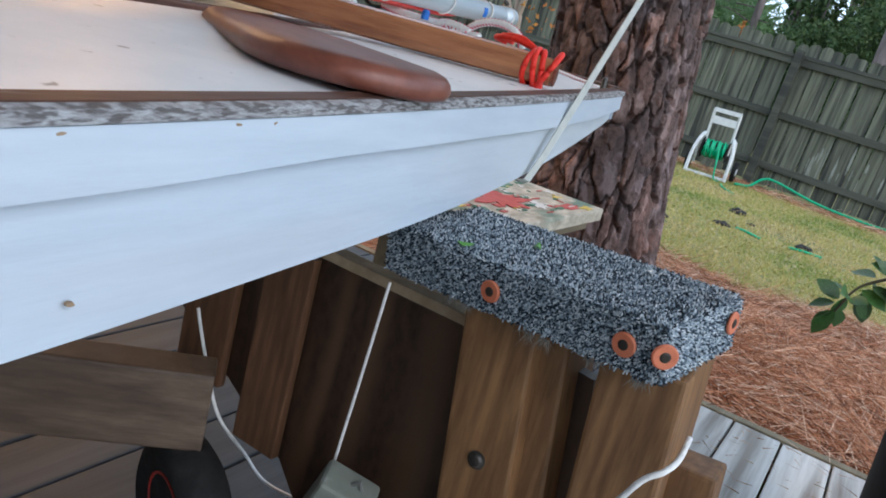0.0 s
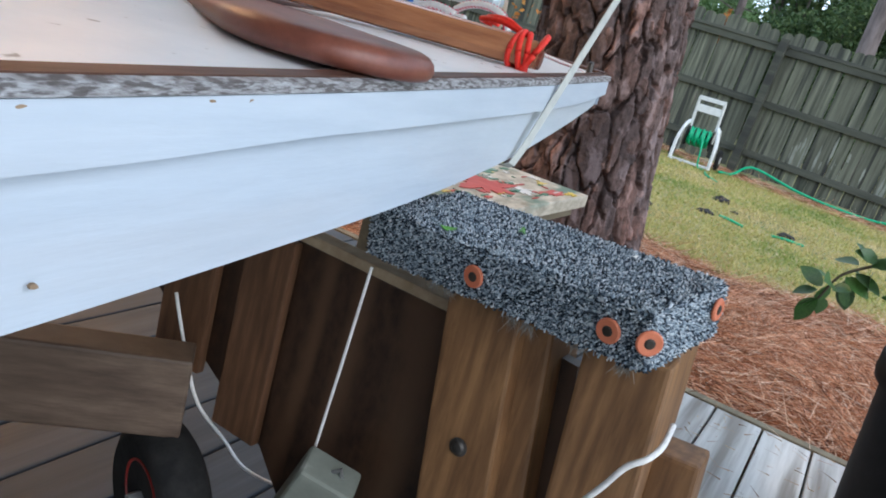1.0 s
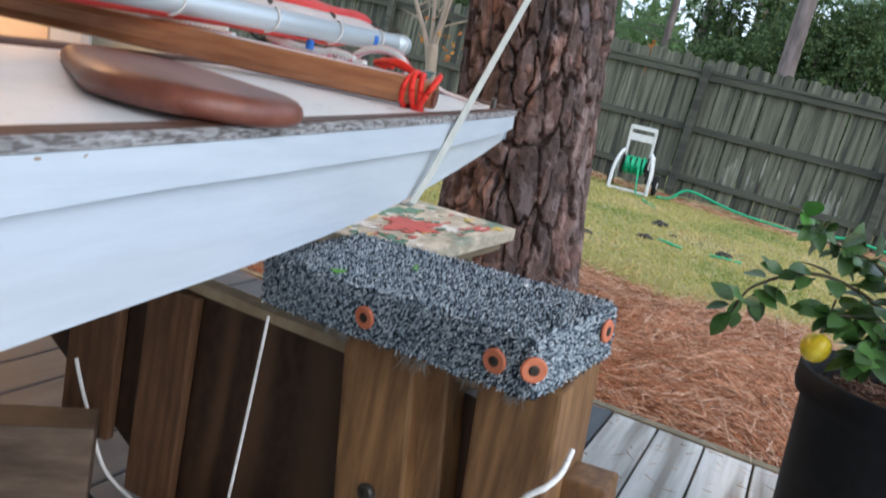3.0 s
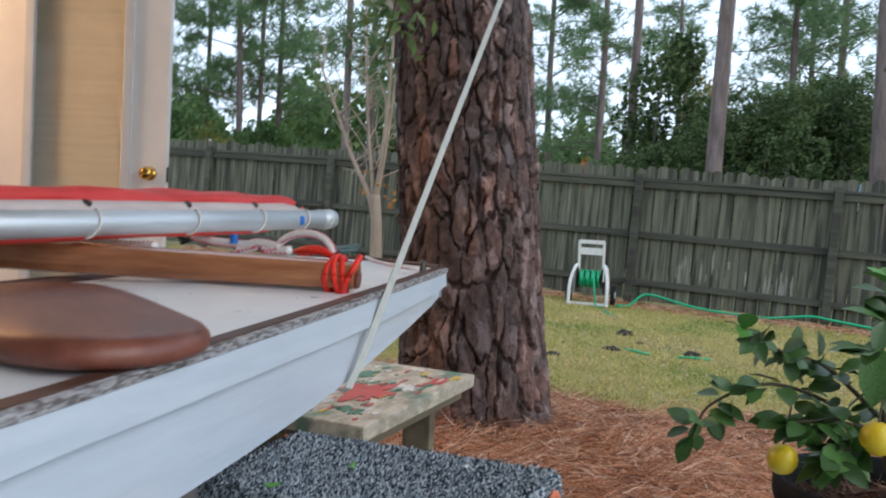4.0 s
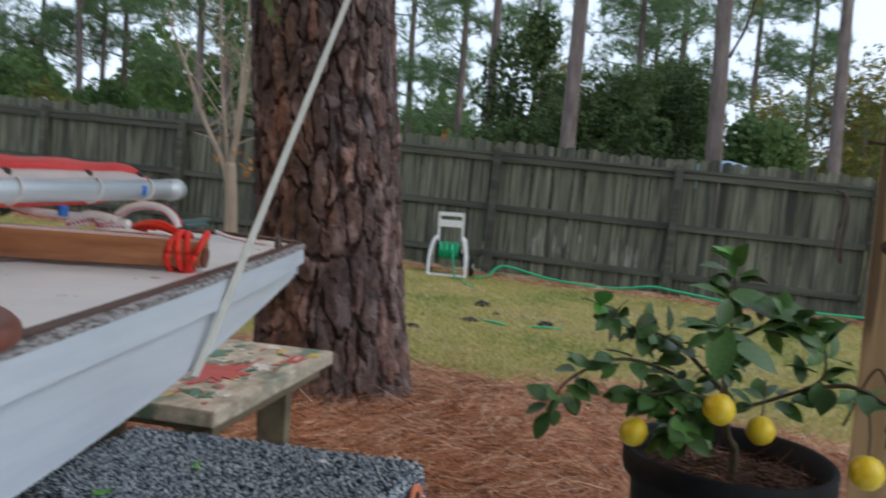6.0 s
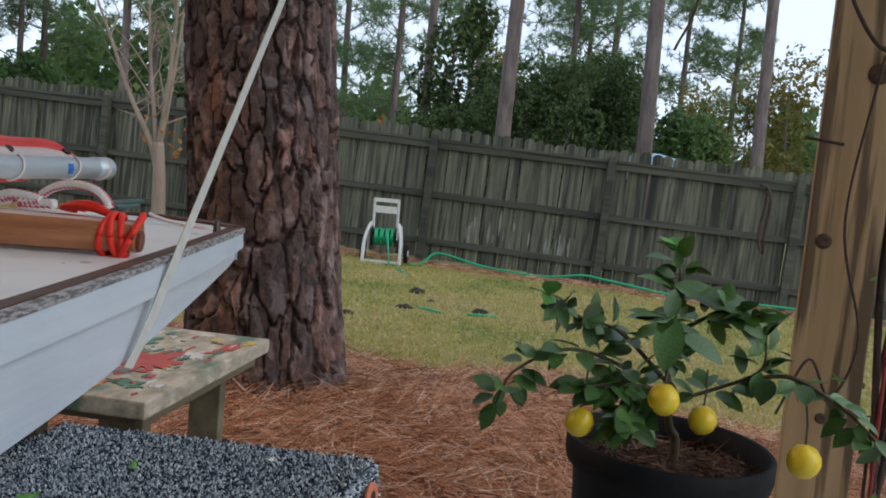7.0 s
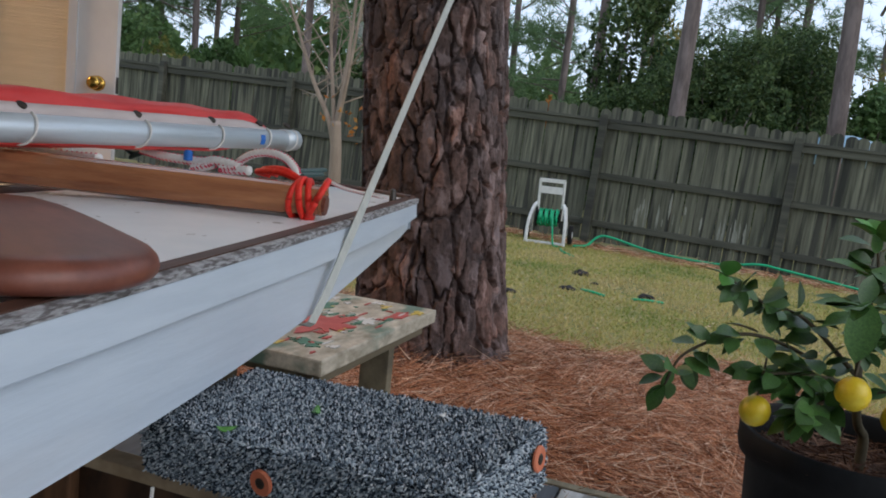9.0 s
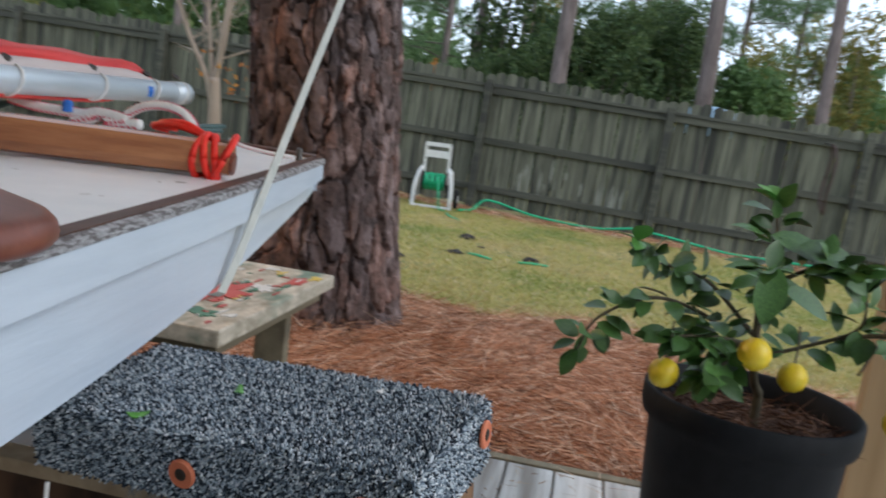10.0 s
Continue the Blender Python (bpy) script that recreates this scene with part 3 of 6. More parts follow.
pickets = [picket_mesh(1.83 + 0.02 * (k % 3) - 0.02, 0.138 - 0.002 * (k % 2), k) for k in range(6)]
fr = random.Random(3)
for k in range(184):
    put("picket", pickets[fr.randrange(6)], fence, pose(-17.0 + k * 0.1435, 0.02 + fr.uniform(-0.004, 0.004), fr.uniform(-0.015, 0.015), 0, fr.uniform(-0.6, 0.6), fr.uniform(-2, 2)))
for k in range(-7, 5):
    x = -1.63 + 2.415 * k
    part("fence_post", box(x - 0.048, x + 0.048, -0.125, -0.03, -0.05, 1.72 + 0.02 * fr.random(), 0.006), M["fence_rail"], fence)
    for z, h in ((1.60, 0.09), (0.92, 0.085), (0.27, 0.085)):
        sag = fr.uniform(-0.01, 0.01)
        part("rail", plank((x + 0.002, -0.015 - 0.004 * (k % 2), z + sag), (x + 2.413, -0.015 - 0.004 * (k % 2), z - sag), h, 0.036, (0, 1, 0)), M["fence_rail"], fence)
    part("top_board", plank((x + 0.003, -0.042 - 0.004 * (k % 2), 1.665), (x + 2.412, -0.042 - 0.004 * (k % 2), 1.665 + fr.uniform(-0.008, 0.008)), 0.04, 0.018, (0, 1, 0)), M["fence_rail"], fence, "dark damp trim under the picket tops")
sr = random.Random(44)
for k in range(34):
    x = sr.choice((sr.uniform(-1.05, -0.1), sr.uniform(0.0, 0.40)))
    z, w, h = sr.uniform(0.38, 0.66) - (0.12 if x > 0 else 0), sr.uniform(0.012, 0.045), sr.uniform(0.12, 0.50)
    cv = [(x + w / 2 * math.cos(a) * (0.8 + 0.5 * noise.noise((x * 9, a * 2.3, 0))), 0.0135 + 0.0002 * k, z + h / 2 * math.sin(a) * (0.8 + 0.7 * noise.noise((a * 3.7, x * 5, 2)))) for a in (2 * math.pi * q / 24 for q in range(24))]
    bm = loft([[Vector(q) for q in cv], [Vector(q) + Vector((0, 0.010, 0)) for q in cv]])
    part("bleached_patch", bm, M["lichen"], fence, "pale bleached patch on a board")

# ---------------- wooden deck ----------------
DECK = 0.10
deck = thing("deck", None, "weathered grey wooden deck with open board joints", "deck", kind="structure")
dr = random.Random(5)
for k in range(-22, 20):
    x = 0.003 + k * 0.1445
    # old: boards on the boat's side, given the darker colour that stands for shade
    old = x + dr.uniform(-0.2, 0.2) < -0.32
    part("deck_board", box(x + 0.003, x + 0.1405, -3.2, 2.652, DECK - 0.034, DECK + dr.uniform(-0.0015, 0.0015), 0.004), M["deckboard_shaded"] if old else M["deckboard"], deck, "deck board coloured darker for the shade under the boat" if old else "")
part("edge_board", box(-3.15, 2.9, 2.656, 2.694, DECK - 0.16, DECK + 0.004, 0.004), M["bench_wood"], deck, "tan edge board along the lawn side")
for y in (-2.6, -1.4, -0.2, 1.0, 2.2):
    part("joist", box(-3.12, 2.86, y, y + 0.04, -0.02, DECK - 0.036, 0), M["plywood"], deck)

# litter on the boards
n = 420
x, y = rng.uniform(-0.3, 1.3, n), 2.64 - np.abs(rng.normal(0, 0.55, n))
keep = y > 0.9
c = np.stack([x, y, np.full(n, DECK + 0.0045)], -1)[keep]
d = np.stack([rng.normal(size=len(c)), rng.normal(size=len(c)), rng.normal(0, 0.03, len(c))], -1)
d /= np.linalg.norm(d, axis=1, keepdims=True)
v1, f1 = needle_soup(c, d, rng.uniform(0.008, 0.07, (len(c), 1)), 0.0028)
put("deck_litter", soup("deck_litter", v1, f1, M["dry_leaf"]), kind="stuff", label="scattered needles and dry leaf bits on the deck", category="litter")

# ---------------- house ----------------
HX = -3.26
part("wall_house", box(HX - 0.16, HX, -3.4, 1.86, -0.02, 2.9, 0.004), M["siding"], None)
tagged(scene.collection.objects[-1], "cream painted house wall beside the deck", "wall", kind="structure")
part("wall_corner", box(HX - 0.16, HX, 2.78, 2.96, -0.02, 2.9, 0.004), M["siding"], None)
tagged(scene.collection.objects[-1], "cream house corner beside the doorway", "wall", kind="structure")
part("wall_lintel", box(HX - 0.16, HX, 1.862, 2.778, 2.45, 2.9, 0.004), M["siding"], None)
tagged(scene.collection.objects[-1], "cream wall over the doorway", "wall", kind="structure")
part("wall_end", box(HX - 4.0, HX - 0.162, 2.80, 2.96, -0.02, 2.9, 0.004), M["siding"], None)
tagged(scene.collection.objects[-1], "cream end wall of the house", "wall", kind="structure")
part("wall_room_back", box(HX - 4.0, HX - 3.84, -3.4, 2.796, -0.02, 2.9, 0.004), M["plaster"], None)
tagged(scene.collection.objects[-1], "warm plaster back wall of the room", "wall", kind="structure")
part("wall_room_side", box(HX - 3.836, HX - 0.164, -3.4, -3.24, -0.02, 2.9, 0.004), M["plaster"], None)
tagged(scene.collection.objects[-1], "warm plaster side wall of the room", "wall", kind="structure")
part("floor", box(HX - 3.836, HX - 0.03, -3.236, 2.796, 0.02, 0.17, 0.002), M["lumber"], None)
tagged(scene.collection.objects[-1], "brown wooden floor inside the house", "floor", kind="structure")
part("ceiling", box(HX - 3.836, HX - 0.164, -3.236, 2.796, 2.6, 2.72, 0), M["plaster"], None)
tagged(scene.collection.objects[-1], "warm plaster ceiling of the room", "ceiling", kind="structure")
part("roof", box(HX - 4.3, HX + 0.25, -3.7, 3.2, 2.9, 3.0, 0.01), M["roofing"], None)
tagged(scene.collection.objects[-1], "brown shingled low roof of the house", "roof", kind="structure")
# added wall, never in view: cuts light from behind so the under-boat space darkens
part("wall_back", box(HX + 0.255, 2.9, -3.52, -3.36, -0.02, 2.9, 0.004), M["siding"], None)
tagged(scene.collection.objects[-1], "unseen cream wall added behind the camera to block light", "wall", kind="structure")
porch = thing("porch_roof", None, "plain wooden porch roof over the deck", "roof", kind="structure")
for k in range(28):
    part("roof_board", box(HX + 0.255 + k * 0.1435, HX + 0.395 + k * 0.1435, -3.3, 2.60, 2.93, 2.955, 0.002), M["siding"], porch)
part("beam", box(0.70, 0.86, -3.3, 2.60, 2.76, 2.928, 0.006), M["post_wood"], porch)
part("beam", box(HX + 0.2, 0.698, 2.42, 2.56, 2.76, 2.928, 0.006), M["post_wood"], porch)
lamp = thing("ceiling_lamp", pose(HX - 0.75, 2.05, 2.6), "lit warm round ceiling lamp inside the room", "lamp")
part("shade", lathe([(0.02, 0), (0.16, -0.005), (0.17, -0.04), (0.12, -0.075), (0.01, -0.085)], 24), M["lamp"], lamp, "glowing warm glass shade")
part("base_ring", lathe([(0.175, 0.0), (0.185, -0.01), (0.185, -0.03), (0.172, -0.03)], 24), M["brass"], lamp)

# open door, hinged at the house corner
DW, DH, FLOOR = 0.86, 2.12, 0.185
hinge = Vector((-3.206, 2.765, FLOOR))
free = Vector((-2.480, 3.10, FLOOR))
dang = math.degrees(math.atan2(free.y - hinge.y, free.x - hinge.x))
door = thing("door_1", pose(*hinge, 0, 0, dang), "white house door standing open, full glass lite with blinds", "door", kind="structure")
LX0, LX1, LZ0, LZ1 = 0.178, 0.608, 0.26, 1.925
DW = 0.80
for nm, b in (("stile", (0, LX0, -0.022, 0.022, 0, DH)), ("stile", (LX1, DW, -0.022, 0.022, 0, DH)), ("rail", (LX0 + 0.0005, LX1 - 0.0005, -0.021, 0.021, 0, LZ0)), ("rail", (LX0 + 0.0005, LX1 - 0.0005, -0.021, 0.021, LZ1, DH))):
    part(nm, box(*b, 0.003), M["door_paint"], door)
for b in ((LX0 - 0.03, LX0 + 0.012, -0.034, -0.0225, LZ0 - 0.03, LZ1 + 0.03), (LX1 - 0.012, LX1 + 0.03, -0.034, -0.0225, LZ0 - 0.03, LZ1 + 0.03), (LX0 + 0.013, LX1 - 0.013, -0.0335, -0.0225, LZ0 - 0.03, LZ0 + 0.012), (LX0 + 0.013, LX1 - 0.013, -0.0335, -0.0225, LZ1 - 0.012, LZ1 + 0.03)):
    part("lite_frame", box(*b, 0.004), M["door_trim"], door, "raised grey-white moulding round the glass")
pane = part("pane", box(LX0 + 0.002, LX1 - 0.002, -0.016, -0.012, LZ0 + 0.002, LZ1 - 0.002, 0), M["glass"], door, "clear door glass")
pane.visible_shadow = False
slat = bpy.data.meshes.new("blind_slat")
sb = box(LX0 + 0.006, LX1 - 0.006, -0.0095, 0.0075, -0.0008, 0.0008, 0)
bmesh.ops.rotate(sb, cent=(0, 0, 0), matrix=Matrix.Rotation(radians(76), 3, "X"), verts=sb.verts)
sb.to_mesh(slat)
sb.free()
slat.materials.append(M["blind"])
for k in range(115):
    put("blind_slat", slat, door, pose(0, 0.004, LZ0 + 0.015 + k * 0.0142))
part("head_rail", box(LX0 + 0.004, LX1 - 0.004, -0.009, 0.014, LZ1 - 0.028, LZ1 - 0.002, 0.002), M["door_paint"], door)
KX, KZ = DW - 0.072, 1.030
part("knob_rosette", lathe([(0.031, 0), (0.033, 0.004), (0.026, 0.011), (0.012, 0.013)], 28), M["brass"], door, "round brass rosette", True, pose(KX, -0.0222, KZ, 90))
part("door_knob", lathe([(0.011, 0.010), (0.012, 0.030), (0.022, 0.036), (0.028, 0.048), (0.0275, 0.060), (0.018, 0.068), (0.004, 0.070)], 28), M["brass"], door, "polished brass door knob", True, pose(KX, -0.0222, KZ, 90))
part("latch_plate", box(DW - 0.001, DW + 0.002, -0.014, 0.014, KZ - 0.035, KZ + 0.035, 0.001), M["dark_metal"], door, "dark latch plate on the door edge")

# ---------------- the near pine ----------------
NA, NH, TH = 380, 600, 3.3
ang = np.linspace(0, 2 * np.pi, NA, endpoint=False)
hz = np.linspace(-0.05, TH, NH)
A, Hh = np.meshgrid(ang, hz)
radius = 0.356 + 0.070 * np.exp(-np.clip(Hh, 0, 9) / 0.22) * (1 + 0.35 * np.cos(5 * A + 1)) - 0.010 * Hh
R0 = 0.355
# plates: warped long cells in two sizes, each plate flat, tilted and split from the next


def cells(count, tall, u, z):
    """For each point: the gap to the neighbouring cell, the cell, and the offset from its middle."""
    cu, cz = rng.uniform(0, 2 * np.pi * R0, count), rng.uniform(-0.2, TH + 0.2, count)
    n1, n2 = np.full(u.shape, 9.0, np.float32), np.full(u.shape, 9.0, np.float32)
    w = np.zeros(u.shape, np.int32)
    for k in range(count):
        rows = (hz > cz[k] - 0.45) & (hz < cz[k] + 0.45)
        uu, zz = u[rows], z[rows]
        du = np.abs(uu - cu[k])
        du = np.minimum(du, 2 * np.pi * R0 - du)
        dd = np.sqrt(du ** 2 + ((zz - cz[k]) * tall) ** 2).astype(np.float32)
        a1 = n1[rows]
        closer = dd < a1
        n2[rows] = np.where(closer, a1, np.minimum(n2[rows], dd))
        w[rows] = np.where(closer, k, w[rows])
        n1[rows] = np.where(closer, dd, a1)
    off_u = (u - cu[w] + np.pi * R0) % (2 * np.pi * R0) - np.pi * R0
    return n2 - n1, w, off_u, z - cz[w]


jag = np.array([[noise.fractal((math.cos(a) * 2.6, math.sin(a) * 2.6, h * 3.2), 1.0, 2.0, 4) for a in ang] for h in hz[::4]])
jag = np.repeat(jag, 4, axis=0)[:NH]
fine = np.array([[noise.noise((math.cos(a) * 12, math.sin(a) * 12, h * 14 + 5)) for a in ang] for h in hz[::2]])
fine = np.repeat(fine, 2, axis=0)[:NH]
tiny = rng.normal(0, 1, A.shape)
U, Z = A * R0 + 0.034 * jag + 0.020 * fine, Hh + 0.05 * np.roll(jag, 40, 1) + 0.025 * np.roll(fine, 25, 1)
gap, which, ou, oz = cells(560, 0.30, U, Z)
gap2, which2, ou2, oz2 = cells(1500, 0.55, U + 0.008 * fine, Z)
seeds_n = 560
edge = np.clip((gap - 0.0015) / 0.008, 0, 1)
edge = edge * edge * (3 - 2 * edge)
chip = np.clip((gap2 - 0.0008) / 0.0035, 0, 1)
t1, t2 = rng.random(560), rng.random(1500)
tu, tz = rng.normal(0, 0.040, 560), rng.normal(0, 0.014, 560)
relief = edge * (0.014 * t1[which] + tu[which] * ou + tz[which] * oz + 0.011 * np.round(t2[which2] * 4) / 4 - 0.004 * (1 - chip)) - 0.024 * (1 - edge) + 0.002 * fine + 0.0008 * tiny
rad = radius + relief
lean = 0.135 - 0.083 * Hh
tv = np.stack([rad * np.cos(A) + 0.93 * lean, rad * np.sin(A) + 0.36 * lean, Hh], -1).reshape(-1, 3)
base = (np.arange(NH - 1)[:, None] * NA)
c0 = np.arange(NA)[None, :]
c1 = (c0 + 1) % NA
tf = np.stack([base + c0, base + c1, base + NA + c1, base + NA + c0], -1).reshape(-1, 4)
trunk_mesh = soup("trunk", tv, tf, M["bark"])
pl = trunk_mesh.attributes.new("plate", "FLOAT", "POINT")
pl.data.foreach_set("value", (0.55 * (rng.random(seeds_n) * np.where(rng.random(seeds_n) > 0.55, 1, 0.4))[which] + 0.45 * t2[which2] ** 2).astype(np.float32).ravel())
pine = thing("pine_tree", pose(*TREE), "thick old pine trunk with plated reddish-grey bark", "tree")
put("trunk", trunk_mesh, pine)
part("upper_trunk", tube([(-0.129, -0.050, TH - 0.02), (-0.30, -0.10, 6), (-0.5, -0.16, 10), (-0.6, -0.2, 15)], [0.305, 0.26, 0.2, 0.1], 20), M["farbark"], pine, smooth=True)


def pine_tufts(points, n_each, length, width):
    """Sprays of needles about each point."""
    p = np.repeat(np.asarray(points), n_each, 0)
    d = unit(len(p))
    d[:, 2] += 0.25
    d /= np.linalg.norm(d, axis=1, keepdims=True)
    return needle_soup(p + d * length * 0.05, d, length * rng.uniform(0.6, 1.1, (len(p), 1)), width)


pts = [(1.8 * math.cos(a) * r, 1.8 * math.sin(a) * r, 9.5 + 5 * h) for a, r, h in zip(rng.uniform(0, 6.3, 160), rng.random(160), rng.random(160))]
v, f = pine_tufts(pts, 14, 0.35, 0.03)
put("crown", soup("crown", v, f, M["pine_green"]), pine, label="open crown of green needles high up")

# ---------------- trees and shrubs beyond the fence ----------------
EYE = Vector((0.06, 0.45, 0))


def spot(az, dist):
    a = radians(az)
    return EYE.x + dist * math.sin(a), EYE.y + dist * math.cos(a)


def limb(bm, a, b, r0, r1, sides=5, bend=0.15):
    a, b = Vector(a), Vector(b)
    mid = (a + b) / 2 + Vector((random.uniform(-1, 1), random.uniform(-1, 1), random.uniform(-0.5, 1))) * bend * (b - a).length
    t = tube([a, (a + mid) / 2 * 1.0 + (mid - a) * 0.05, mid, (mid + b) / 2, b], [r0, r0 * 0.85 + r1 * 0.15, (r0 + r1) / 2, r0 * 0.3 + r1 * 0.7, r1], sides)
    me = bpy.data.meshes.new("limb")
    t.to_mesh(me)
    t.free()
    bm.from_mesh(me)
    bpy.data.meshes.remove(me)


def far_pine(seed, height, r, crown_from, crown_r, tufts, lean=0.0):
    """A tall pine: tapered trunk, thin limbs and sprays of needles on them."""
    random.seed(seed)
    ob = thing("pine_tree")
    bm = bmesh.new()
    top = Vector((lean * height, 0.3 * lean * height, height))
    path = [Vector((top.x * q + 0.08 * math.sin(q * 5 + seed), top.y * q, height * q)) for q in (0, 0.15, 0.3, 0.45, 0.6, 0.75, 0.9, 1.0)]
    t = tube(path, [r * 1.15, r, r * 0.93, r * 0.86, r * 0.72, r * 0.52, r * 0.25, r * 0.06], 10)
    part("trunk", t, M["farbark"], ob, smooth=True)
    ends = []
    for k in range(int(16 + crown_r * 5)):
        q = crown_from + (0.98 - crown_from) * (k + random.random()) / (16 + crown_r * 5)
        z = height * q
        s = np.interp(z, [p.z for p in path], [p.x for p in path])
        sy = np.interp(z, [p.z for p in path], [p.y for p in path])
        a = random.uniform(0, 6.28)
        reach = crown_r * random.uniform(0.45, 1.1) * (1.05 - 0.75 * max(0, (q - crown_from) / (1 - crown_from)))
        end = Vector((s + reach * math.cos(a), sy + reach * math.sin(a), z + reach * random.uniform(-0.1, 0.5)))
        limb(bm, (s, sy, z), end, r * 0.22, 0.012, 4)
        for j in range(tufts):
            w = random.uniform(0.35, 1.08)
            c = Vector((s, sy, z)).lerp(end, w) + Vector((random.gauss(0, 0.28), random.gauss(0, 0.28), random.gauss(0.08, 0.2))) * (0.5 + 0.25 * reach)
            ends.append(c)
    tagged(part("bough", bm, M["farbark"], ob), kind="stuff")
    v, f = pine_tufts(ends, 15, 0.40, 0.032)
    put("crown", soup("crown", v, f, M["pine_green"]), ob, label="loose clumps of green needles with gaps")
    return ob


bare = far_pine(11, 17, 0.145, 0.58, 2.8, 24)
full = far_pine(12, 15, 0.13, 0.18, 3.2, 30, 0.01)
mid = far_pine(13, 16, 0.13, 0.30, 3.6, 30, -0.015)
slim = far_pine(14, 16, 0.10, 0.24, 2.4, 25, 0.02)


def set_tree(ob, az, dist, turn, scale, label, group="pines beyond the fence"):
    x, y = spot(az, dist)
    ob.matrix_basis = pose(x, y, 0, 0, 0, turn)
    ob.scale = (scale, scale, scale)
    tagged(ob, label, "tree", group)


set_tree(bare, -3.6, 14.4, 20, 0.98, "tall pine with a bare grey-brown trunk behind the fence")
set_tree(full, -12.1, 27, 60, 1.0, "pine with low green needle clumps behind the fence")
set_tree(mid, -38.2, 30, 10, 1.0, "dense green pine in the woods behind the fence")
set_tree(slim, -30.7, 20, 100, 1.0, "slim pine behind the bare garden tree")


def again(ob, az, dist, turn, scale):
    x, y = spot(az, dist)
    c = copy_thing(ob, pose(x, y, 0, 0, 0, turn))
    c.scale = (scale, scale, scale)
    return c


for az, d, turn, s in ((6.2, 14.6, 200, 1.0), (13.9, 15.5, 120, 0.78), (-9.7, 22, 300, 0.95)):
    again(bare, az, d, turn, s)
for az, d, turn, s in ((-15.5, 33, 200, 1.15), (1.0, 31, 140, 1.1), (12, 38, 250, 1.05), (3.4, 34, 20, 1.25), (-44, 30, 45, 1.1), (22, 33, 70, 1.1), (-50, 34, 150, 1.1)):
    again(full, az, d, turn, s)
for az, d, turn, s in ((-35.5, 34, 120, 1.0), (-25.5, 44, 20, 0.95), (-6.5, 40, 310, 1.1), (-21, 40, 160, 1.1), (2.0, 42, 310, 1.2), (8.5, 36, 80, 1.0), (27, 40, 310, 1.0), (-55, 40, 0, 1.2)):
    again(mid, az, d, turn, s)
for az, d, turn, s in ((-29.1, 21.5, 40, 1.05), (-36.9, 33, 320, 1.1), (-40.6, 34, 20, 1.0), (-24.5, 32, 260, 0.95), (-46, 33, 60, 1.1)):
    again(slim, az, d, turn, s)


def shrub(name, az, dist, wide, deep, high, mat, count, leaf, label, category="shrub", lobes=14, seed=1, low=0.0):
    """A shrub or leafy tree as many leaves round limbs, in lobes of uneven size."""
    r = np.random.default_rng(seed)
    ob = thing(name, pose(*spot(az, dist), 0, 0, 0, -az), label, category)
    cs = []
    bm = bmesh.new()
    random.seed(seed)
    for k in range(lobes):
        a = r.uniform(0, 6.28)
        q = r.uniform(0, 1) ** 0.6
        h = low + (high - low) * r.uniform(0.12, 0.88)
        shrink = 1.0 - 0.55 * ((h - low) / (high - low)) ** 2
        c = np.array([wide * q * 0.75 * shrink * math.cos(a), deep * q * 0.75 * math.sin(a), h])
        size = r.uniform(0.24, 0.42) * np.array([wide, deep, (high - low) * 0.6]) * (0.7 + 0.3 * shrink)
        u = r.normal(size=(count // lobes, 3))
        u /= np.linalg.norm(u, axis=1, keepdims=True)
        u *= r.uniform(0.35, 1.0, (len(u), 1)) ** 0.45
        wob = 1 + 0.28 * np.sin(u[:, :1] * 7 + k) * np.sin(u[:, 2:3] * 6)
        cs.append(c + u * size * wob)
        limb(bm, (c[0] * 0.15, c[1] * 0.15, 0), Vector(c), 0.05, 0.012, 5, 0.08)
    tagged(part("bough", bm, M["farbark"], ob), kind="stuff")
    c = np.concatenate(cs)
    c = c[c[:, 2] > 0.03]
    v, f = leaf_soup(c, leaf, 0.5, 0.2)
    put("crown", soup("crown", v, f, mat), ob)
    return ob


shrub("shrub", -1.5, 17.5, 2.3, 1.6, 4.3, M["leaf_dark"], 40000, 0.088, "tall dense dark green shrub behind the fence", seed=2, lobes=22)
shrub("shrub", -5.6, 18.0, 1.7, 1.4, 3.7, M["leaf_dark"], 28000, 0.088, "dense dark green shrub behind the fence", seed=32, lobes=18)
shrub("shrub", 3.6, 18.5, 2.3, 1.6, 4.7, M["leaf_dark"], 40000, 0.088, "tall dense dark green shrub behind the fence", seed=3, lobes=22)
shrub("shrub", -9.0, 18.5, 2.0, 1.5, 3.0, M["leaf_dark"], 28000, 0.088, "rounded dark green shrub behind the fence", seed=4, lobes=18)
shrub("broadleaf_tree", -6.3, 21, 1.9, 1.6, 6.2, M["leaf_dark"], 9000, 0.17, "tall dark broadleaf tree with some bronze leaves", "tree", seed=5, low=1.0)
shrub("broadleaf_tree", -5.2, 23, 1.5, 1.4, 5.2, M["leaf_gold"], 2600, 0.16, "bronze-leaved tree behind the dark shrubs", "tree", seed=25, low=2.0)
shrub("shrub", 8.5, 20, 1.8, 1.5, 3.6, M["leaf_mid"], 7000, 0.17, "mid-green shrub behind the fence", seed=6)
shrub("broadleaf_tree", 9.8, 25, 2.1, 1.7, 4.4, M["leaf_gold"], 6000, 0.15, "low yellowing broadleaf tree behind the fence", "tree", seed=27, low=0.6)
shrub("broadleaf_tree", 12.5, 23, 2.4, 2.0, 5.2, M["leaf_gold"], 4200, 0.15, "yellowing broadleaf tree behind the fence", "tree", seed=7, low=0.8)
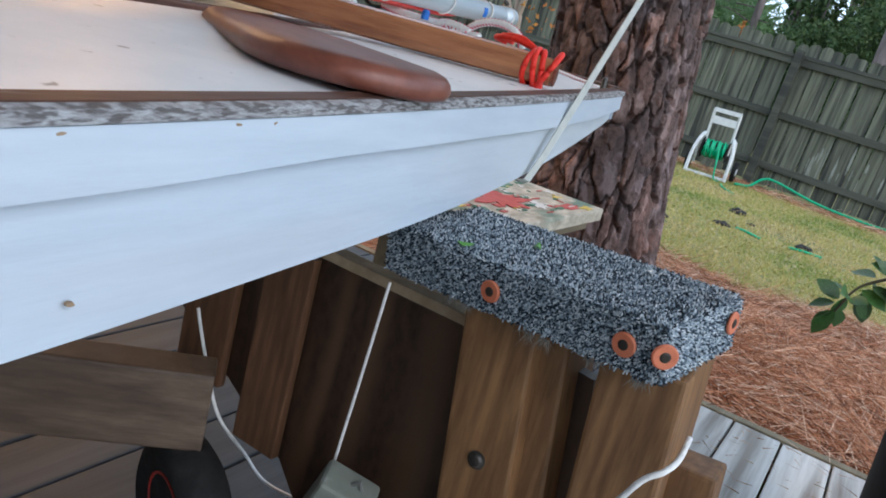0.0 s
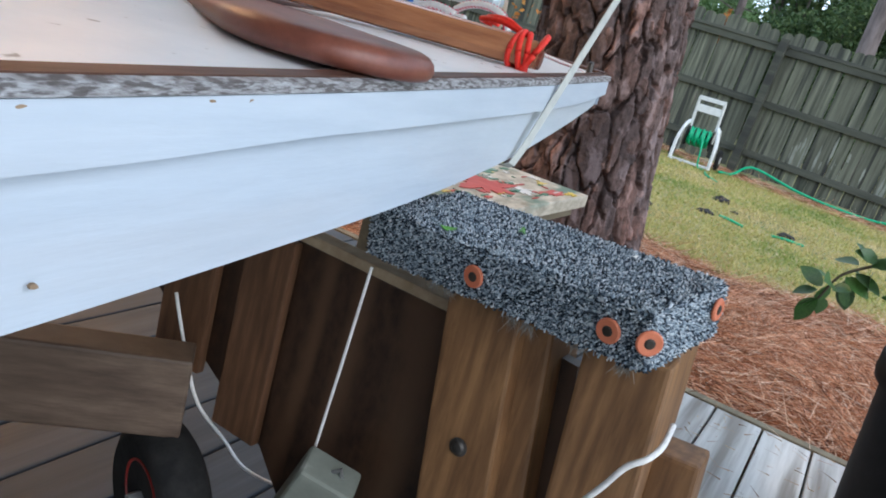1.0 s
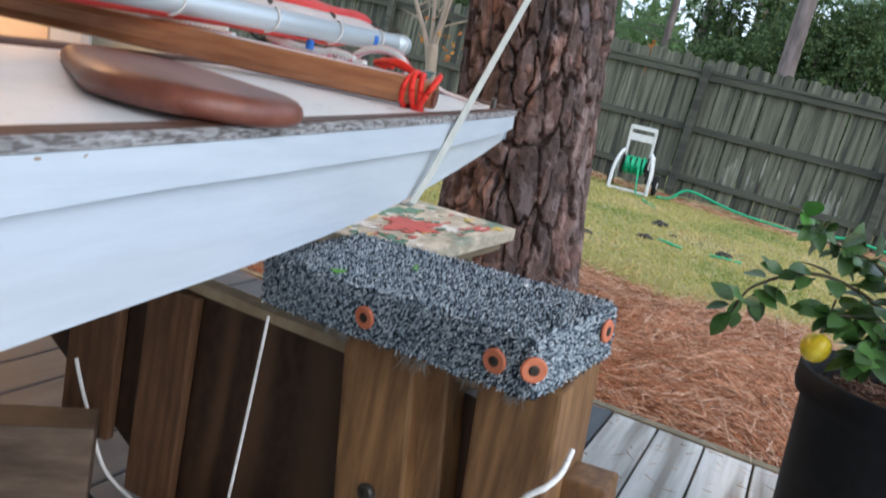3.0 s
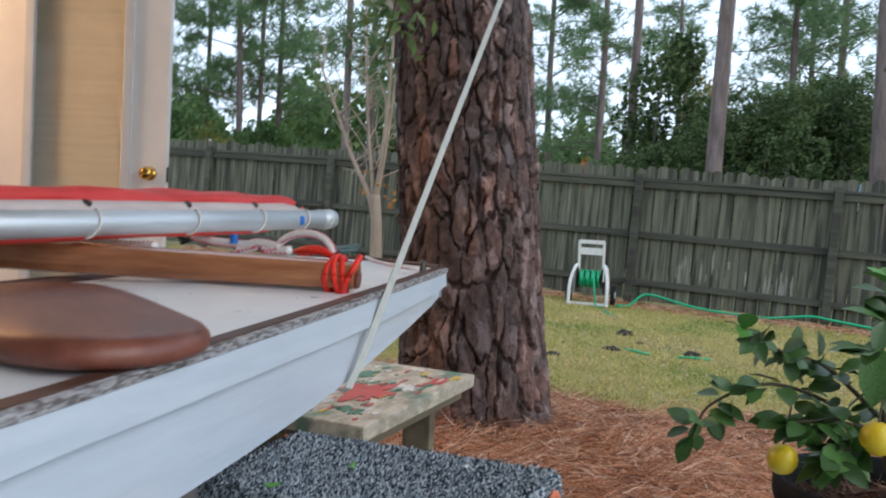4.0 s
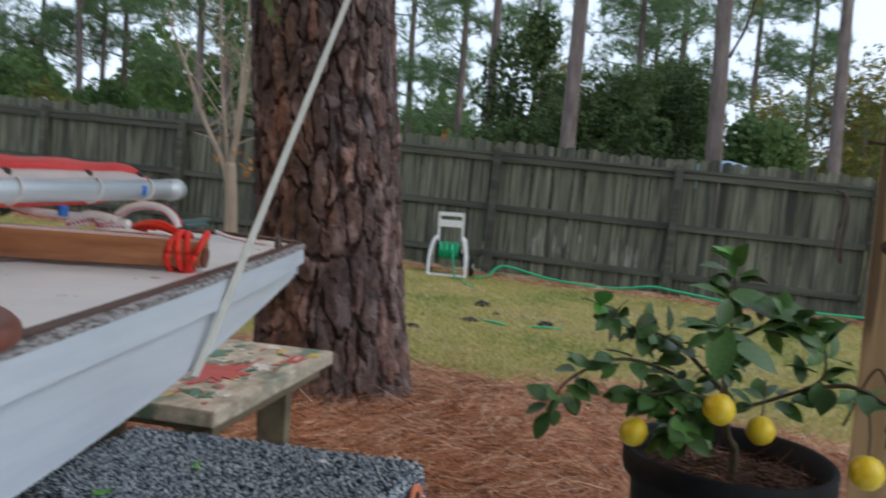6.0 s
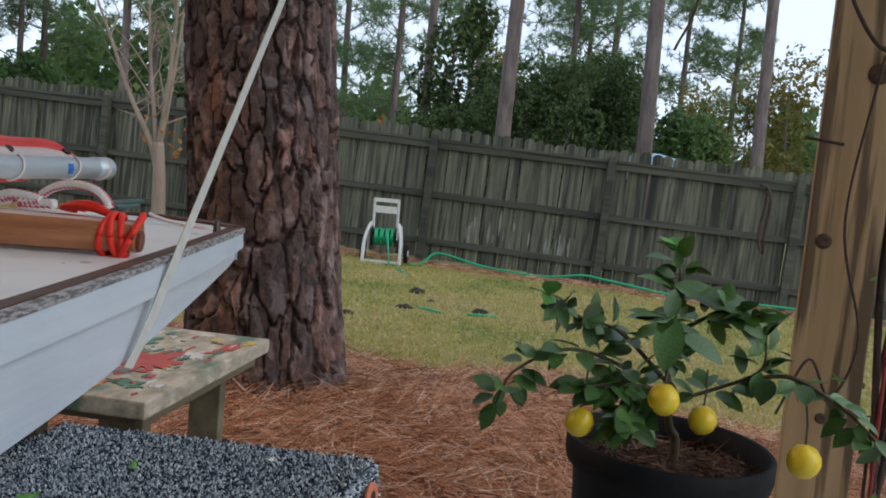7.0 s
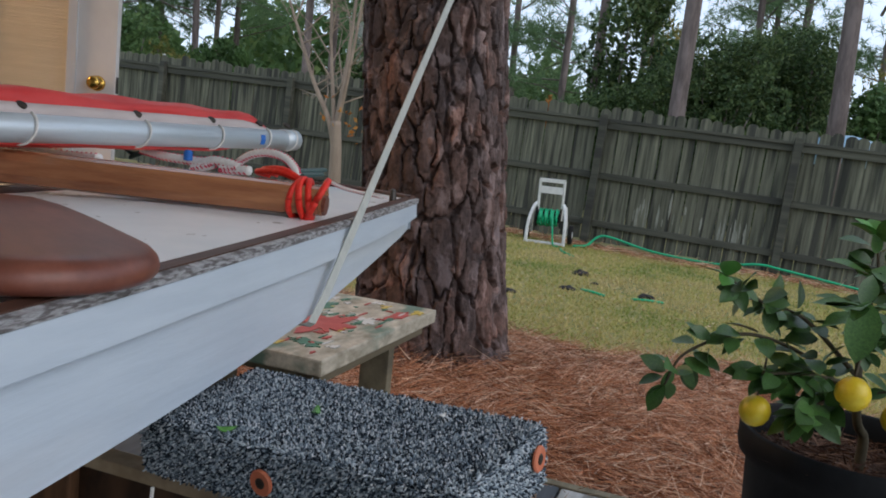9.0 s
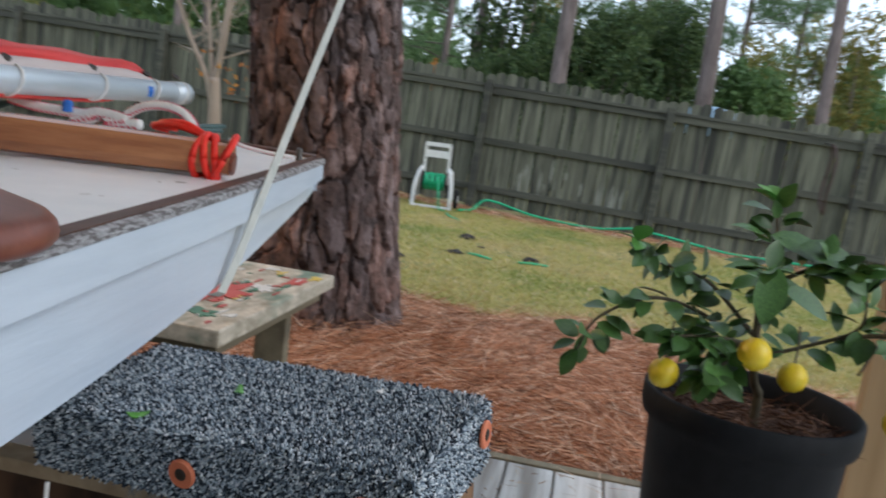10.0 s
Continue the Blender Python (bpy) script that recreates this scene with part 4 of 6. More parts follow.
shrub("broadleaf_tree", 17.5, 24, 2.6, 2.0, 5.6, M["leaf_gold"], 4200, 0.15, "yellow-green broadleaf tree behind the fence", "tree", seed=8, low=0.8)
shrub("broadleaf_tree", 24, 22, 2.8, 2.0, 5.8, M["leaf_mid"], 5000, 0.17, "green broadleaf tree at the garden's end", "tree", seed=9, low=0.8)
shrub("shrub", -16.5, 21, 2.0, 1.5, 2.9, M["leaf_dark"], 8000, 0.17, "green undergrowth behind the fence", seed=10)
shrub("shrub", -22, 23, 2.2, 1.5, 3.6, M["leaf_mid"], 9000, 0.17, "green undergrowth behind the fence", seed=11)
shrub("shrub", -27.5, 26, 2.6, 1.6, 3.9, M["leaf_dark"], 9000, 0.18, "green undergrowth behind the fence", seed=12)
shrub("shrub", -33, 25, 2.6, 1.6, 3.3, M["leaf_dark"], 9000, 0.18, "dark green undergrowth behind the fence", seed=13)
shrub("shrub", -36.5, 27, 2.4, 1.6, 4.2, M["leaf_mid"], 9000, 0.18, "green undergrowth behind the fence", seed=14)
shrub("shrub", -39.8, 24, 1.3, 1.2, 3.3, M["leaf_gold"], 5000, 0.15, "golden autumn shrub behind the fence", seed=15)
shrub("shrub", -44, 26, 3.0, 1.6, 4.2, M["leaf_mid"], 8000, 0.18, "green undergrowth behind the fence", seed=16)
shrub("shrub", -50, 26, 3.2, 1.6, 5.0, M["leaf_orange"], 6000, 0.18, "orange autumn shrub by the house", seed=17)
shrub("shrub", -13.2, 12.6, 0.26, 0.2, 2.12, M["leaf_orange"], 500, 0.07, "small orange-leaved bush just behind the fence", seed=18, low=1.2, lobes=5)

# far belt of woods that closes the view
nb = 90000
azs = np.radians(rng.uniform(-75, 60, nb))
dist = rng.uniform(48, 70, nb)
hmax = np.where(azs > 0.10, 0.62, 1.0) * 7.0 + 1.6 * np.sin(azs * 9) + 1.4 * np.sin(azs * 23 + 1) + 1.6 * np.sin(azs * 51)
c = np.stack([dist * np.sin(azs), dist * np.cos(azs), hmax * rng.random(nb) ** 0.8], -1)
v, f = leaf_soup(c, 0.75, 0.55)
put("far_woods", soup("far_woods", v, f, M["leaf_mid"]), kind="stuff", label="distant belt of green woods", category="woods")

# palm among the undergrowth
palm = thing("palm", pose(*spot(-34.2, 22.5), 0), "small fan palm with a shaggy brown trunk", "palm")
part("trunk", tube([(0, 0, 0), (0.03, 0, 1.2), (0, 0, 2.35)], [0.19, 0.22, 0.26], 12), M["farbark"], palm)
pn = 900
hub = np.array([[0, 0, 2.5]]).repeat(pn, 0)
fan = np.repeat(unit(30) * (1, 1, 0.7) + (0, 0, 0.25), pn // 30, 0)
dd = fan + rng.normal(0, 0.16, (pn, 3))
dd /= np.linalg.norm(dd, axis=1, keepdims=True)
v, f = needle_soup(hub + fan * 0.35, dd, rng.uniform(0.5, 0.8, (pn, 1)), 0.045)
put("fronds", soup("fronds", v, f, M["leaf_mid"]), palm, label="stiff green fan fronds")

# utility pole, tarp and yellow thing beyond the fence
pole = thing("utility_pole", pose(*spot(-26.9, 33), 0), "pale upright pole far behind the fence", "pole")
part("shaft", tube([(0, 0, 0), (0, 0, 6.3)], [0.12, 0.10], 12), M["pole"], pole)
part("cap", lathe([(0.11, 6.3), (0.13, 6.32), (0.13, 6.42), (0.02, 6.5)], 12), M["pole"], pole)
stub = thing("garden_stake", pose(*spot(-40.4, 15.6), 0), "pale leaning stake behind the fence", "stake")
part("stake", tube([(0, 0, 0), (0.03, 0, 1.2), (0.06, 0, 2.35)], [0.045, 0.04, 0.025], 8), M["pole"], stub)
tarp = thing("tarp", pose(*spot(7.0, 16.8), 0), "pale blue tarp draped over something yellow", "tarp")
part("cover", lathe([(0.75, 1.6), (0.72, 1.95), (0.5, 2.12), (0.18, 2.2), (0.02, 2.21)], 20), M["tarp"], tarp, smooth=True)
part("yellow_body", box(-0.7, 0.7, -0.5, 0.5, 1.72, 1.90, 0.05), M["tarp_y"], tarp)
part("trestle", box(-0.65, 0.65, -0.4, 0.4, 0, 1.718, 0.01), M["fence_rail"], tarp, "dark wooden base")

# bare multi-stemmed garden tree in front of the fence
random.seed(21)
myrtle = thing("bare_tree", pose(*spot(-28.3, 8.9), 0), "bare multi-stemmed tree with smooth pale bark", "tree")
part("trunk", tube(curve_pts([(0.03, 0, 0), (0.045, 0, 0.5), (0.03, 0, 0.95), (0.0, 0, 1.3)], 6), list(np.linspace(0.085, 0.06, 19)), 10), M["palebark"], myrtle, smooth=True)
for dx, dy, h, r in ((-0.95, 0.1, 3.0, 0.038), (-0.35, 0.2, 3.6, 0.034), (0.05, 0.2, 3.6, 0.045), (0.30, -0.1, 3.2, 0.034)):
    ctrl = [(0.02, 0, 1.0 + 0.08 * dx), (dx * 0.10, dy * 0.1, 1.30), (dx * 0.38, dy * 0.4, 1.75), (dx * 0.70, dy * 0.7, 2.4), (dx, dy, h)]
    cp = curve_pts(ctrl, 8)
    part("stem", tube(cp, list(np.linspace(r, 0.010, len(cp))), 8), M["palebark"], myrtle, smooth=True)
    for k in range(8):
        s = cp[random.randrange(len(cp) // 3, len(cp))]
        e = s + Vector((random.uniform(-0.7, 0.7), random.uniform(-0.4, 0.4), random.uniform(0.1, 0.8)))
        bm = bmesh.new()
        limb(bm, s, e, 0.010, 0.003, 5)
        for j in range(3):
            w = s.lerp(e, random.uniform(0.4, 1))
            limb(bm, w, w + Vector((random.uniform(-0.35, 0.35), random.uniform(-0.2, 0.2), random.uniform(0.0, 0.4))), 0.005, 0.002, 4)
        part("branch", bm, M["palebark"], myrtle)
lc = np.array([0.28, -0.1, 1.35]) + rng.normal(0, 1, (40, 3)) * (0.18, 0.1, 0.12)
v, f = leaf_soup(lc, 0.07, 0.5)
put("leaves", soup("leaves", v, f, M["leaf_orange"]), myrtle, label="a few last orange leaves")

# ---------------- hose reel and hose ----------------
reel = thing("hose_reel_cart", pose(-1.975, 10.05, float(ground_z(-1.975, 10.05)), 0, 0, 4), "white plastic hose reel cart with green hose", "hose reel")
for x in (-0.155, 0.155):
    part("upright", tube(curve_pts([(x * 1.0, 0.10, 0.30), (x, 0.08, 0.55), (x, 0.05, 0.80)], 6), 0.018, 8), M["metal_white"], reel)
    part("side_frame", tube(curve_pts([(x * 1.55, -0.10, 0.0), (x * 1.5, -0.06, 0.28), (x * 1.25, 0.02, 0.46), (x * 1.12, 0.10, 0.5)], 6), 0.022, 8), M["metal_white"], reel)
    part("back_leg", tube([(x * 1.3, 0.10, 0.48), (x * 1.5, 0.22, 0.12)], 0.018, 8), M["metal_white"], reel)
    w = part("wheel", lathe([(0.05, -0.02), (0.12, -0.024), (0.128, 0), (0.12, 0.024), (0.05, 0.02)], 24), M["rubber"], reel, "black plastic wheel", m=pose(x * 1.85, 0.2, 0.13, 0, 90, 0))
    part("hub", lathe([(0.04, -0.026), (0.045, 0), (0.04, 0.026)], 16), M["metal_white"], w)
part("handle", plank((-0.165, 0.05, 0.80), (0.165, 0.05, 0.80), 0.05, 0.03, (0, 1, 0)), M["metal_white"], reel)
part("cross_panel", plank((-0.15, 0.066, 0.68), (0.15, 0.066, 0.68), 0.09, 0.02, (0, 1, 0)), M["metal_white"], reel)
part("foot_bar", plank((-0.25, -0.10, 0.022), (0.25, -0.10, 0.022), 0.04, 0.03), M["metal_white"], reel)
part("drum", lathe([(0.13, -0.155), (0.13, -0.15), (0.06, -0.145), (0.06, 0.145), (0.13, 0.15), (0.13, 0.155)], 24), M["rubber"], reel, "dark drum", m=pose(0, 0.05, 0.33, 0, 90, 0))
coil = []
for k in range(220):
    a = k * 0.42
    coil.append((-0.13 + 0.26 * abs(((k / 55) % 2) - 1), 0.05 + (0.085 + 0.008 * (k / 60)) * math.cos(a), 0.33 + (0.085 + 0.008 * (k / 60)) * math.sin(a)))
part("wound_hose", tube(coil, 0.011, 6), M["hose"], reel, "wound green hose", smooth=True)
part("hanging_hose", tube(curve_pts([(0.06, -0.05, 0.36), (0.09, -0.13, 0.2), (0.12, -0.16, 0.02), (0.2, -0.3, 0.012)], 8), 0.011, 6), M["hose"], reel, smooth=True)
line = [(-1.62, 10.1, 0.03), (-1.50, 10.40, 0.04), (-1.42, 10.75, 0.15), (-1.25, 10.79, 0.17), (-0.67, 10.77, 0.075), (0.09, 10.77, 0.05), (0.60, 10.77, 0.13), (0.86, 10.74, 0.12), (1.25, 10.77, 0.09), (1.82, 10.77, 0.05), (2.3, 10.77, 0.07), (3.4, 10.77, 0.08), (4.6, 10.7, 0.03)]
hose = part("garden_hose", tube(curve_pts([(x, y, z + float(ground_z(x, y))) for x, y, z in line], 10), 0.016, 8), M["hose"], None, smooth=True)
tagged(hose, "bright green garden hose looped along the fence foot", "hose")
for ctrl in ([(-1.7, 9.7, 0.012), (-1.62, 9.4, 0.018), (-1.45, 9.2, 0.006)], [(-0.98, 7.05, 0.012), (-0.88, 6.98, 0.02), (-0.76, 6.95, 0.008)], [(-0.55, 7.0, 0.01), (-0.42, 7.02, 0.018), (-0.28, 7.1, 0.006)]):
    tagged(part("hose_end", tube(curve_pts([(x, y, z + float(ground_z(x, y))) for x, y, z in ctrl], 8), 0.012, 6), M["hose"], None, smooth=True), "length of green hose half hidden in the grass", "hose", "hose lengths in the grass")
loop = [(2.78 + 0.02 * math.sin(a * 3), 10.60 + 0.14 * math.cos(a), 1.05 + 0.42 * math.sin(a)) for a in np.linspace(0, 6.28 * 2, 60)]
ring = thing("hanging_hose_coil", pose(0, 0, 0), "dark coiled hose hung by the fence", "hose")
part("coil", tube(loop, 0.018, 8), M["vine"], ring, smooth=True)
part("hook", tube([(2.78, 10.99, 1.5), (2.78, 10.6, 1.45)], 0.012, 6), M["dark_metal"], ring)

# ---------------- how the boat lies ----------------
YAW, PITCH, LIFT, SHIFT_X, SHIFT_Y = 0.7, 0.0, 0.0, 0.012, -0.010
OAR = ((-0.515, 1.408, 0.984), (-1.300, 1.204, 0.984), (-0.907, 1.306, 0.984))
BOOM = ((-0.950, 2.014, 1.066), (-0.950, 0.72, 1.030))
BLADE = pose(-0.517, 0.890, 0.937, 1.5, 0, -123.9)


def slab(pts, vec):
    """A thin closed body from an outline pushed along vec."""
    return loft([[Vector(q) for q in pts], [Vector(q) + Vector(vec) for q in pts]])


# ---------------- bench ----------------
bench = thing("bench", pose(-0.048, 0.03, 0.012), "low weathered wooden bench splashed with old paint", "bench")
part("seat_board", box(-1.10, -0.69, 1.86, 2.60, 0.532, 0.572, 0.005), M["bench_top"], bench, "paint-splashed seat board")
part("under_batten", box(-1.08, -0.74, 1.93, 1.97, 0.495, 0.530, 0.004), M["bench_wood"], bench)
part("under_batten", box(-1.08, -0.74, 2.44, 2.48, 0.495, 0.530, 0.004), M["bench_wood"], bench)
part("side_batten", box(-0.735, -0.712, 1.90, 2.55, 0.500, 0.530, 0.004), M["bench_wood"], bench)
for x, y in ((-0.80, 2.00), (-1.06, 2.00), (-0.79, 2.40), (-1.06, 2.40)):
    part("leg", box(x - 0.045, x + 0.045, y - 0.02, y + 0.02, 0.088, 0.494, 0.004), M["bench_wood"], bench)


def splash(x, y, z, rx, ry, mat, seed, name="paint_splash"):
    ring = []
    for k in range(48):
        a = 2 * math.pi * k / 48
        q = 0.75 + 0.65 * noise.noise((math.cos(a) * 1.8 + seed, math.sin(a) * 1.8, seed * 0.7)) + 0.55 * noise.noise((math.cos(a) * 4.5, math.sin(a) * 4.5, seed)) + 0.3 * noise.noise((math.cos(a) * 11, math.sin(a) * 11, seed))
        ring.append((x + rx * q * math.cos(a), y + ry * q * math.sin(a), z - 0.001))
    part(name, slab(ring, (0, 0, 0.0018)), mat, bench, "patch of dried paint")


splash(-0.86, 2.17, 0.5752, 0.090, 0.11, M["red_splash"], 1.3)
splash(-0.745, 2.42, 0.5736, 0.022, 0.09, M["red_splash"], 4.1)
splash(-0.98, 2.35, 0.5737, 0.035, 0.12, M["green_splash"], 2.2)
splash(-0.80, 1.98, 0.5734, 0.06, 0.03, M["green_splash"], 7.7)
splash(-0.93, 2.02, 0.5738, 0.05, 0.05, M["white_splash"], 5.2)
splash(-0.79, 2.28, 0.5739, 0.03, 0.07, M["white_splash"], 8.8)
splash(-1.04, 2.15, 0.5735, 0.03, 0.10, M["red_splash"], 9.9)
splash(-0.715, 2.50, 0.5741, 0.015, 0.035, M["yellow_splash"], 3.3)

rs = random.Random(12)
for k in range(90):
    kind = rs.choice(("red_splash", "green_splash", "green_splash", "white_splash", "white_splash", "yellow_splash"))
    splash(rs.uniform(-1.07, -0.72), rs.uniform(1.90, 2.56), 0.5731 + 0.00002 * k, rs.uniform(0.003, 0.013), rs.uniform(0.006, 0.034), M[kind], rs.uniform(0, 50))

# ---------------- boat stand ----------------
STAND = Matrix.Translation((0.040, -0.245, -0.2276)) @ Matrix.Scale(1.272, 4)
corner = Vector((-0.108, 0.962, 0.770))
along = Vector((0.980, -0.175, 0.085)).normalized()
over = Vector((0.175, 0.975, 0.10))
over = (over - along * over.dot(along)).normalized()
TURN = STAND.inverted() @ Matrix.Translation(corner) @ Matrix((along, over, along.cross(over).normalized())).transposed().to_4x4() @ Matrix.Scale(1.272, 4) @ Matrix.Translation((0.0965, -0.964, -0.775))
POST = Matrix.Translation((-0.006, 0.020, 0))
stand = thing("boat_stand", STAND, "home-made lumber boat stand with a carpeted bunk board", "boat stand")
for x, dx in ((-0.272, 0.083), (-0.134, 0.050)):
    part("post", plank((x + dx * 0.76, 0.990, 0.257), (x, 0.990, 0.752), 0.075, 0.036, (0, -1, 0)), M["lumber"], stand, m=POST)
part("back_post", plank((-0.162, 1.035, 0.257), (-0.232, 1.035, 0.752), 0.046, 0.085, (0, -1, 0)), M["lumber"], stand, m=POST)
part("back_post", plank((-0.0816, 1.062, 0.257), (-0.118, 1.062, 0.752), 0.036, 0.09, (0, -1, 0)), M["lumber"], stand, m=POST)
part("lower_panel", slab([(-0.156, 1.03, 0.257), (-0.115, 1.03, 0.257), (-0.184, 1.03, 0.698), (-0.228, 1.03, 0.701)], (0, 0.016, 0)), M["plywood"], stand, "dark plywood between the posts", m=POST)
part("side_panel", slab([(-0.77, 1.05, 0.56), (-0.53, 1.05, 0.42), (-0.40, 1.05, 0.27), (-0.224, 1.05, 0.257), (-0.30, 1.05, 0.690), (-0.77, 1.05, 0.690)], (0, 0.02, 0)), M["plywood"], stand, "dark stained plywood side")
part("panel_cap", box(-0.77, -0.300, 1.046, 1.072, 0.6915, 0.704, 0.002), M["lumber_end"], stand, "pale top edge of the panel")
part("block_board", box(-0.600, -0.530, 1.034, 1.048, 0.425, 0.69, 0.003), M["lumber_red"], stand, "short upright lumber block")
part("block_board", box(-0.722, -0.640, 1.036, 1.049, 0.47, 0.66, 0.003), M["lumber_red"], stand, "short upright lumber block")
part("cross_beam", plank((-1.019, 0.557, 0.493), (-0.589, 0.974, 0.493), 0.050, 0.10), M["lumber_x"], stand, "long dusty cross beam")
bolt = part("bolt", lathe([(0.0095, 0), (0.0095, 0.001), (0.007, 0.002), (0.005, 0.004), (0.002, 0.0045)], 16), M["dark_metal"], stand, "round bolt head in the post", m=POST @ pose(-0.252, 0.9715, 0.595, 90))
part("brace", plank((-0.035, 1.062, 0.257), (-0.074, 1.062, 0.655), 0.044, 0.05, (0, -1, 0)), M["lumber"], stand, "board leaning on the post", m=POST)
bunk = part("bunk_board", box(-0.400, -0.103, 0.965, 1.095, 0.753, 0.792, 0.006), M["carpet_back"], stand, "bunk board wrapped in carpet", m=TURN)

# carpet pile: little loops on the top, front and end of the bunk
n = 64000
u = rng.random(n)
area_top, area_front, area_end = 0.285 * 0.132, 0.285 * 0.05, 0.26 * 0.05
tot = area_top + area_front + area_end
top = u < area_top / tot
front = (u >= area_top / tot) & (u < (area_top + area_front) / tot)
end = ~(top | front)
p = np.zeros((n, 3))
p[:, 0] = rng.uniform(-0.402, -0.101, n)
p[:, 1] = rng.uniform(0.963, 1.097, n)
p[:, 2] = 0.793
nrm = np.tile(np.array([0.0, 0, 1]), (n, 1))
p[front, 1], p[front, 2] = 0.963, rng.uniform(0.750, 0.795, front.sum())
nrm[front] = (0, -1, 0)
tail = np.where(rng.random(n) < 0.5, 1.0, -1.0)[end]
p[end, 0], p[end, 2] = np.where(tail > 0, -0.101, -0.402), rng.uniform(0.750, 0.795, end.sum())
nrm[end] = np.stack([tail, 0 * tail, 0 * tail], -1)
d = nrm + 0.75 * unit(n)
d /= np.linalg.norm(d, axis=1, keepdims=True)
s1 = np.cross(d, unit(n))
s1 /= np.linalg.norm(s1, axis=1, keepdims=True)
s2 = np.cross(d, s1)
hgt = rng.uniform(0.0032, 0.0070, (n, 1))
w = rng.uniform(0.0006, 0.0012, (n, 1))
tip = p + d * hgt
vv = np.stack([p + s1 * w, p - s1 * w * 0.5 + s2 * w, p - s1 * w * 0.5 - s2 * w, tip + s1 * w * 0.8, tip - s1 * w * 0.4 + s2 * w * 0.7, tip - s1 * w * 0.4 - s2 * w * 0.7], 1).reshape(-1, 3)
q = np.arange(n)[:, None] * 6
tri = np.concatenate([q + t for t in ((0, 1, 4), (0, 4, 3), (1, 2, 5), (1, 5, 4), (2, 0, 3), (2, 3, 5), (3, 4, 5))], 0)
put("carpet", soup("carpet", vv, tri, M["carpet"]), stand, TURN, label="flecked grey-blue carpet pile", kind="stuff")
n = 260
tuft = rng.choice(np.array([-0.315, -0.295, -0.222, -0.208, -0.160, -0.115]), n) + rng.normal(0, 0.004, n)
c = np.stack([tuft, np.full(n, 0.961), np.full(n, 0.747)], -1)
d = rng.normal(0, 0.6, (n, 3)) + (0, -0.25, -1.0)
d /= np.linalg.norm(d, axis=1, keepdims=True)
v, f = needle_soup(c, d, rng.uniform(0.004, 0.013, (n, 1)) * np.where(np.abs(tuft + 0.215) < 0.02, 1.5, 1.0)[:, None], 0.0008)
put("frayed_edge", soup("frayed_edge", v, f, M["fray"]), stand, TURN, label="frayed threads under the carpet edge", kind="stuff")
for x, y, z, rx, rz in ((-0.2665, 0.9560, 0.771, 90, 0), (-0.131, 0.9560, 0.773, 90, 0), (-0.0985, 0.9590, 0.775, 90, 42), (-0.0940, 1.075, 0.778, 90, 90)):
    wsh = part("washer", lathe([(0.004, 0.0), (0.0104, 0.0), (0.0106, 0.0016), (0.0094, 0.0028), (0.0045, 0.0024)], 20), M["washer"], stand, "salmon rubber washer", m=TURN @ pose(x, y, z, rx, 0, rz))
    part("screw_head", lathe([(0.0045, 0.0005), (0.0045, 0.0027), (0.003, 0.0034), (0.001, 0.0034)], 12), M["grommet"], wsh)

# leaf scraps lying on the carpet
for q, (du, dv, turn, size) in enumerate(((-0.275, 0.006, 30, 0.020), (-0.225, 0.085, 110, 0.018), (-0.10, 0.135, 70, 0.010))):
    at_leaf = corner + along * du + over * dv + along.cross(over) * 0.032
    ring = [(size * math.cos(a) * 0.5, size * 0.24 * math.sin(a) * (1 + 0.2 * math.cos(3 * a)), 0.10 * size * math.cos(2 * a)) for a in (2 * math.pi * k / 14 for k in range(14))]
    scrap = part("leaf_scrap", slab(ring, (0, 0, 0.0008)), M["citrus_young"] if q < 2 else M["rope_white"], None, m=pose(*at_leaf, 4, -5, turn))
    tagged(scrap, "small curled yellow-green leaf on the carpeted board" if q < 2 else "pale dry scrap lying on the carpeted board", "leaf", "scraps on the carpet")

# ropes, block and wheel under the boat
cord = part("tie_cord", tube(curve_pts([(-0.405, 0.998, 0.72), (-0.411, 0.998, 0.61), (-0.418, 0.998, 0.50)], 8), 0.0017, 8), M["rope_white"], None, smooth=True, m=STAND)
tagged(cord, "thin white cord tied down to a block", "cord")
cord2 = part("white_rope", tube(curve_pts([(-0.651, 0.99, 0.588), (-0.639, 0.99, 0.562), (-0.624, 0.995, 0.521), (-0.596, 1.0, 0.465), (-0.594, 1.06, 0.389), (-0.569, 1.08, 0.353), (-0.506, 1.075, 0.365), (-0.468, 1.08, 0.388)], 10), 0.0022, 8), M["rope_white"], None, smooth=True, m=STAND)
tagged(cord2, "slack white rope hanging beneath the hull", "rope")
cord3 = part("white_rope", tube(curve_pts([(-0.088, 1.010, 0.704), (-0.087, 0.985, 0.694), (-0.0915, 0.9645, 0.688), (-0.104, 0.957, 0.676), (-0.115, 0.957, 0.652), (-0.126, 0.957, 0.63), (-0.139, 0.957, 0.601)], 10), 0.0027, 8), M["rope_white"], None, smooth=True, m=STAND)
tagged(cord3, "white rope wrapped round the stand's post", "rope")
blk = thing("weight_block", STAND @ pose(-0.405, 0.985, 0.435, 12, 18, 28), "grey painted block hung on a cord", "block")
part("body", box(-0.032, 0.032, -0.022, 0.022, -0.085, 0.07, 0.007, 3), M["block"], blk)
part("eye", tube([(0.0, 0, 0.068), (0.006, 0, 0.078), (0.012, 0, 0.068)], 0.003, 6), M["steel"], blk)
wheel = thing("dolly_wheel", pose(-0.709, 0.978, 0.226, 0, 86, 72), "black pneumatic dolly wheel with a red hub", "wheel")
